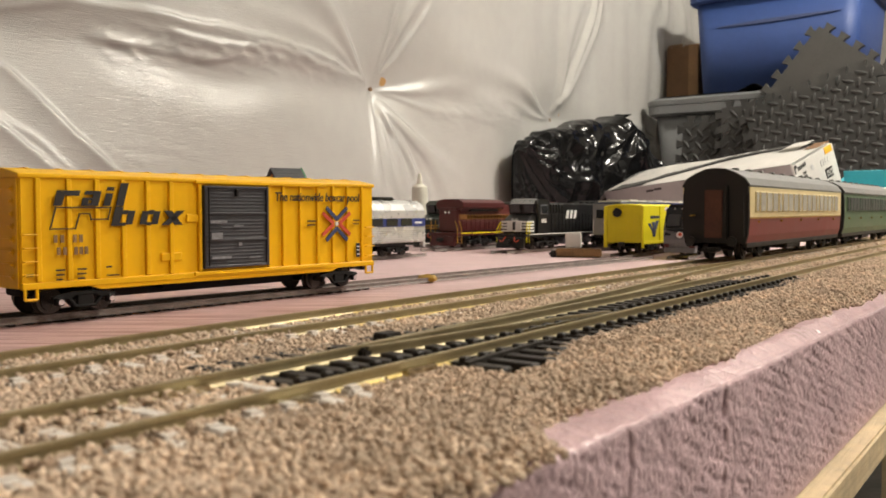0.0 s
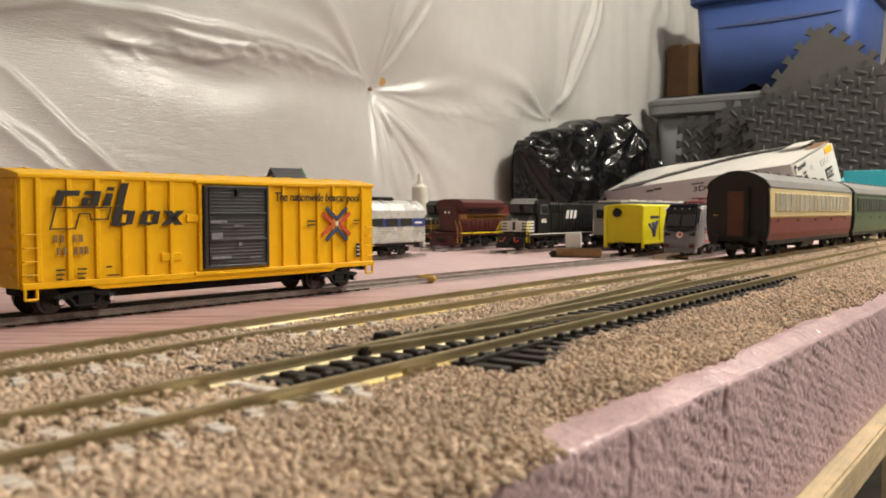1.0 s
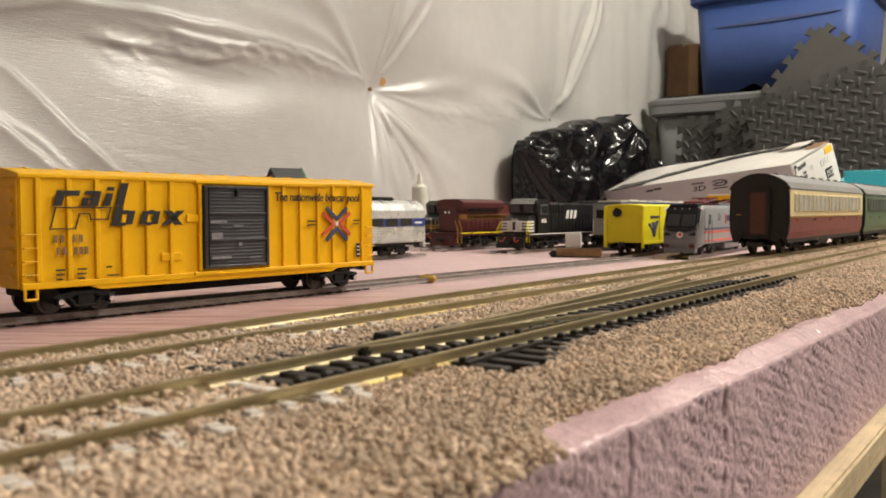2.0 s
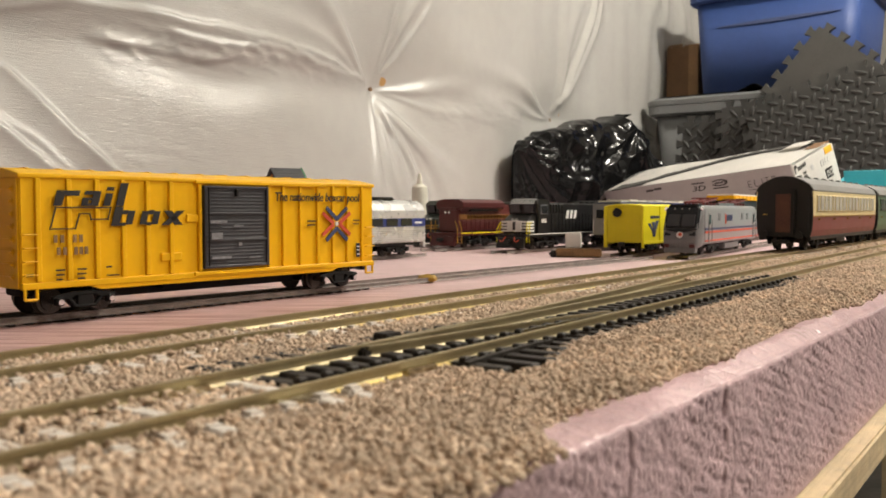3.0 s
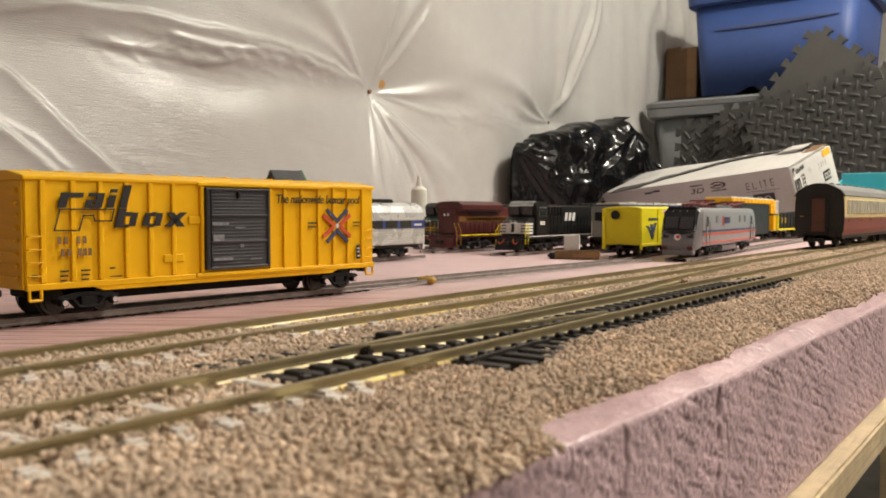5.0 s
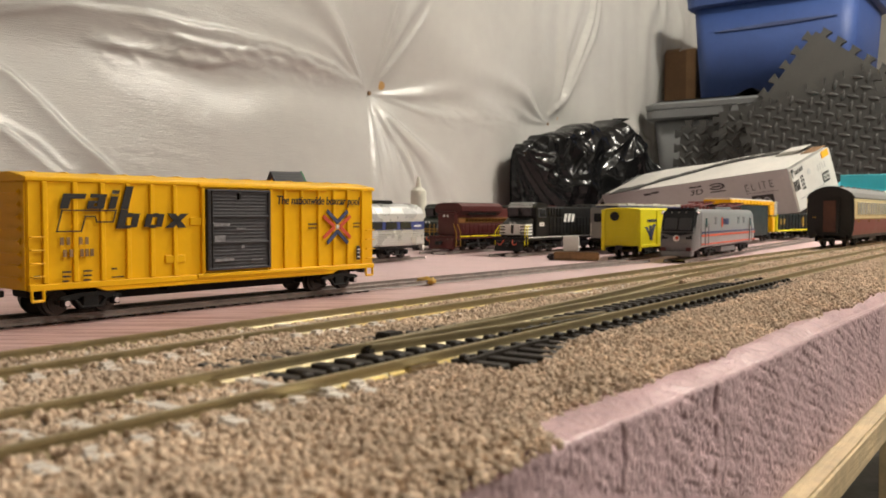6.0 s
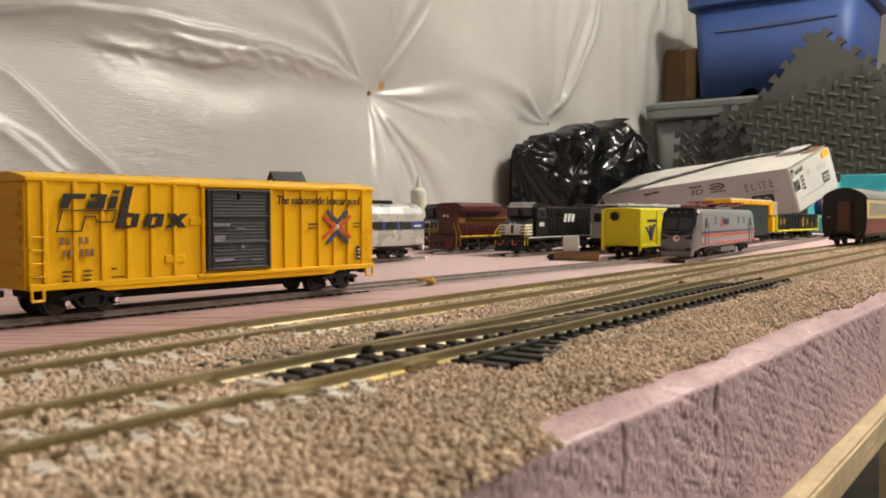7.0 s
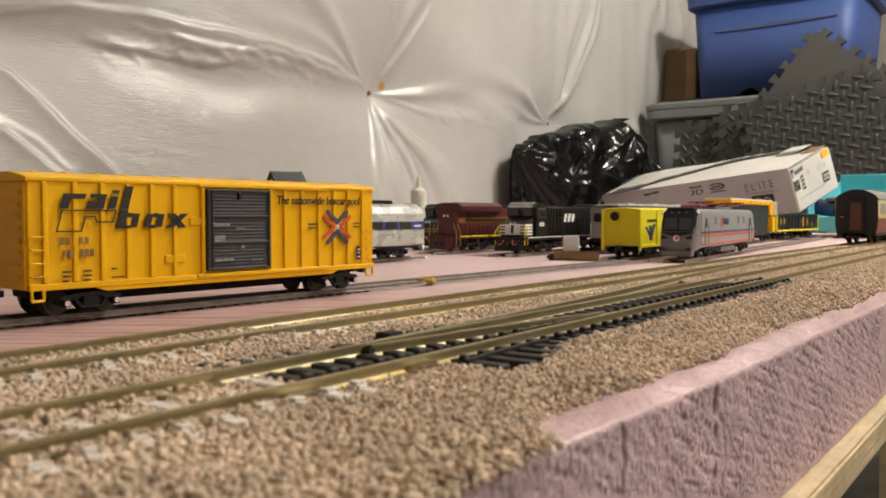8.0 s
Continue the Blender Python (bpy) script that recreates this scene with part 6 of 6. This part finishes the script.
        bars("wide_print", body, [(x0 + a, x0 + b, -0.0290 + rise * 0.6 + c * 0.0128, -0.0290 + rise * 0.6 + d * 0.0128) for a, b, c, d in strokes], fz, "ink")
    bars("rule", body, [(-0.0920, -0.0270, -0.0334, -0.0327)], fz, "ink")
    bars("block_print", body, [(-0.2080, -0.1800, -0.0088, -0.0064), (-0.1640, -0.1310, -0.0228, -0.0205), (-0.3180, -0.3000, -0.0110, -0.0070), (-0.2980, -0.2800, -0.0095, -0.0055)], fz, "ink")
    words("size_print", "3D", 0.0140, pose(-0.2110, fz - 0.0002, -0.0225, 90), "ink", body, stretch=1.75, lean=0.25)
    disc = bmesh.new()
    for k in range(25):
        a0, a1 = (radians(200 + (k + d) * 12.5) for d in (0, 1))
        q = [(math.cos(a) * r * 2.1 - 0.148, math.sin(a) * r * 0.75 - 0.0120) for r, a in ((0.0085, a0), (0.0085, a1), (0.0058, a1), (0.0058, a0))]
        slab(q, fz - 0.0003, fz + 0.0002, disc)
    part("disc_print", disc, M["ink"], body)
    part("disc_bar", slab([(-0.158, -0.0135), (-0.140, -0.0135), (-0.138, -0.0105), (-0.156, -0.0105)], fz - 0.0003, fz), M["ink"], body)
    part("dark_square", bevel(box(-0.082, -0.040, -0.0022, -0.0010, -h + 0.010, -0.0385), 0.0003, 1), M["ink"], body)
    for x0 in (-0.076, -0.060):
        ring_ = bmesh.new()
        for k in range(16):
            a0, a1 = (k * math.tau / 16, (k + 1) * math.tau / 16)
            slab([(x0 + 0.0065 + math.cos(a) * r, -0.050 + math.sin(a) * r) for r, a in ((0.0070, a0), (0.0070, a1), (0.0052, a1), (0.0052, a0))], -0.0026, -0.0020, ring_)
        part("ring_print", ring_, M["cardgrey"], body)
    # print on the end
    for y0, y1, z0, z1 in ((0.004, 0.0065, -0.018, -0.003), (0.0065, 0.011, -0.009, -0.003), (0.014, 0.0165, -0.015, -0.007), (0.0185, 0.023, -0.015, -0.008), (0.025, 0.0275, -0.014, -0.007), (0.030, 0.0345, -0.014, -0.007), (0.0365, 0.041, -0.013, -0.006)):
        part("end_emblem", box(-0.0002, 0.0005, y0, y1, z0, z1), M["ink"], body)
    for k in range(8):
        wd = 0.0008 if k % 3 else 0.0016
        part("stripe_code", box(-0.0002, 0.0005, 0.003 + k * 0.0024, 0.003 + k * 0.0024 + wd, -0.042, -0.024), M["ink"], body)
    for k in range(4):
        for j in range(2):
            part("end_print", box(-0.0002, 0.0005, 0.027 + j * 0.006, 0.0315 + j * 0.006 - 0.001 * (k % 2), -0.046 + k * 0.0068, -0.0415 + k * 0.0068), M["ink"], body)
    for k in range(4):
        part("pale_print", box(-0.0002, 0.0004, 0.088 + k * 0.008, 0.0885 + k * 0.008, -0.030, -0.019), M["scuff"], body)
    part("pale_seal", bevel(cyl((0.0001, 0.058, -0.022), (1, 0, 0), 0.005, 0.0006, seg=18), 0.0001, 1), M["cardgrey"], body)
    for k in range(4):
        part("small_rule", box(-0.0002, 0.0004, 0.012 + k * 0.022, 0.030 + k * 0.022, -0.0585, -0.0575), M["scuff"], body)
    sq = part("end_square", bevel(box(-0.0002, 0.0009, 0.096, 0.119, -0.056, -0.038), 0.0003, 1), M["ink"], body)
    for y0 in (0.0985, 0.1085):
        part("square_print", box(0.0008, 0.0012, y0, y0 + 0.008, -0.052, -0.042), M["card"], sq)
        part("square_eye", box(0.0011, 0.0014, y0 + 0.002, y0 + 0.006, -0.050, -0.044), M["ink"], sq)
    part("orange_sticker", bevel(box(-0.0002, 0.0010, 0.108, 0.133, -0.014, -0.002), 0.0003, 1), M["orange"], body, "small orange sticker")


carton()


def teal_tray():
    t = thing("teal_box", pose(1.575, 0.200, 0.000, 0, -12, 0), "open teal cardboard box tilted behind the trains", "cardboard box")
    w, d, h = 0.160, 0.27, 0.052
    part("box_floor", bevel(box(0, d, -w, w, 0, 0.002), 0.0005, 1), M["teal"], t)
    part("box_side", bevel(box(0, 0.002, -w, w, 0.002, 0.026), 0.0005, 1), M["teal"], t)
    part("box_side", bevel(box(d - 0.002, d, -w, w, 0.002, h), 0.0005, 1), M["teal"], t)
    for s in (-1, 1):
        part("box_side", bevel(box(0.002, d - 0.002, s * w - 0.001, s * w + 0.001, 0.002, 0.040), 0.0005, 1), M["teal"], t)
    p = thing("paper_sheet", pose(1.74, 0.265, 0.062, 0, -16, 8), "white sheet of paper lying in the teal box", "paper")
    part("sheet", bevel(box(-0.09, 0.03, -0.06, 0.05, 0, 0.002), 0.0005, 1), M["paper"], p)
    g = thing("phone_holder", pose(1.612, 0.318, 0.040, 0, -10, -20), "dark blue and grey plastic gadget on the teal box", "gadget")
    part("gadget_barrel", bevel(cyl((0.0, 0.02, 0.0), (0.1, 1, 0.12), 0.014, 0.045, seg=20), 0.003), M["darkblue"], g)
    part("gadget_block", bevel(box(-0.012, 0.02, -0.060, -0.012, -0.012, 0.014), 0.004, 3), M["greyplastic"], g)
    part("gadget_clip", bevel(box(-0.01, 0.01, -0.03, 0.02, 0.014, 0.020), 0.002), M["greyplastic"], g)


teal_tray()


# ---- small things on the foam ----
def small_things():
    t = thing("wood_offcut", pose(0.690, 0.350, YARD_Z + 0.0004, 0, 0, -72), "short brown weathered wood offcut on the foam", "wood block")
    part("offcut", bevel(box(-0.022, 0.018, -0.004, 0.004, 0, 0.0075), 0.001), M["bark"], t)
    part("splintered_end", bevel(box(-0.028, -0.020, -0.005, 0.005, 0, 0.0055), 0.0016), M["black"], t)
    t = thing("white_block", pose(0.700, 0.3625, YARD_Z + 0.0079, 0, 0, 20), "small pale block standing on the wood offcut", "block")
    part("block", bevel(box(-0.003, 0.003, -0.0070, 0.0070, 0, 0.0135), 0.0006), M["paper"], t)
    t = thing("foam_crumb", pose(0.398, 0.300, YARD_Z), "small tan crumb lying on the pink foam", "crumb")
    bm = bmesh.new()
    bmesh.ops.create_icosphere(bm, subdivisions=3, radius=1.0)
    for v in bm.verts:
        c = v.co.copy()
        v.co = Vector((c.x * 0.0042, c.y * 0.0062, 0.0024 + c.z * 0.0025)) * (1 + 0.25 * noise.noise(c * 2.2))
    smooth(part("crumb", bm, M["gold"], t))
    t = thing("glue_bottle", pose(0.8605, 0.660, YARD_Z), "milky plastic glue bottle with a thin nozzle", "bottle")
    part("bottle_body", loft([rounded(0.010, 0.010, 0.0098, z) for z in (0, 0.066)] + [rounded(0.0095, 0.0095, 0.0093, 0.071), rounded(0.005, 0.005, 0.0048, 0.075)]), M["translucent"], t)
    part("nozzle", cyl((0, 0, 0.081), (0, 0, 1), 0.0042, 0.014, seg=14, r2=0.0018), M["translucent"], t)
    t = thing("model_house", pose(0.575, 0.600, YARD_Z, 0, 0, -20), "small model house with a dark slate roof", "model house")
    part("house_wall", bevel(prism([(-0.014, 0), (0.014, 0), (0.014, 0.066), (0, 0.0795), (-0.014, 0.066)], -0.013, 0.013), 0.0004), M["modelorange"], t)
    for s in (-1, 1):
        bm = prism([(0, 0.0800), (s * 0.0175, 0.0635), (s * 0.0175, 0.0655), (0, 0.0820)], -0.0155, 0.0155)
        r = part("roof_slope", bm, M["slate"], t)
        part("barge_board", prism([(0, 0.0790), (s * 0.0180, 0.0620), (s * 0.0180, 0.0660), (0, 0.0828)], 0.0152, 0.0168), M["modelgreen"], r)
        for k in range(6):
            part("slate_course", prism([(s * (0.001 + k * 0.0028), 0.0812 - k * 0.00265), (s * (0.0038 + k * 0.0028), 0.0784 - k * 0.00265), (s * (0.0038 + k * 0.0028), 0.0794 - k * 0.00265), (s * (0.001 + k * 0.0028), 0.0818 - k * 0.00265)], -0.0154, 0.0150), M["slate"], r)


small_things()


def motions():
    """The train draws away along the main track, and its wheels turn with it."""
    times = ((0.0, 0.435), (0.5, 0.452), (1.0, 0.4705), (1.5, 0.4885), (3.0, 0.563), (3.5, 0.592), (4.0, 0.619), (4.5, 0.643), (6.0, 0.705), (6.5, 0.730), (7.0, 0.7545), (7.5, 0.779), (8.0, 0.8035))
    slope = -0.00419
    for ob, ahead in COACHES:
        walk(ob, [(t, pose(x + ahead, 0.1490 + slope * (x + ahead + 0.25), MAIN_Z, 0, 0, math.degrees(slope))) for t, x in times])
        for bogie in ob.children:
            for ws in bogie.children:
                if ws.name.startswith("wheelset"):
                    spot = ws.location.copy()
                    rows = []
                    for k in range(81):
                        gone = float(np.interp(k / 10, [t for t, _ in times], [x for _, x in times])) - 0.435
                        rows.append((k / 10, pose(spot.x, spot.y, spot.z, 0, 0, 0) @ Matrix.Rotation(gone / 0.0056, 4, "Y")))
                    walk(ws, rows)


motions()
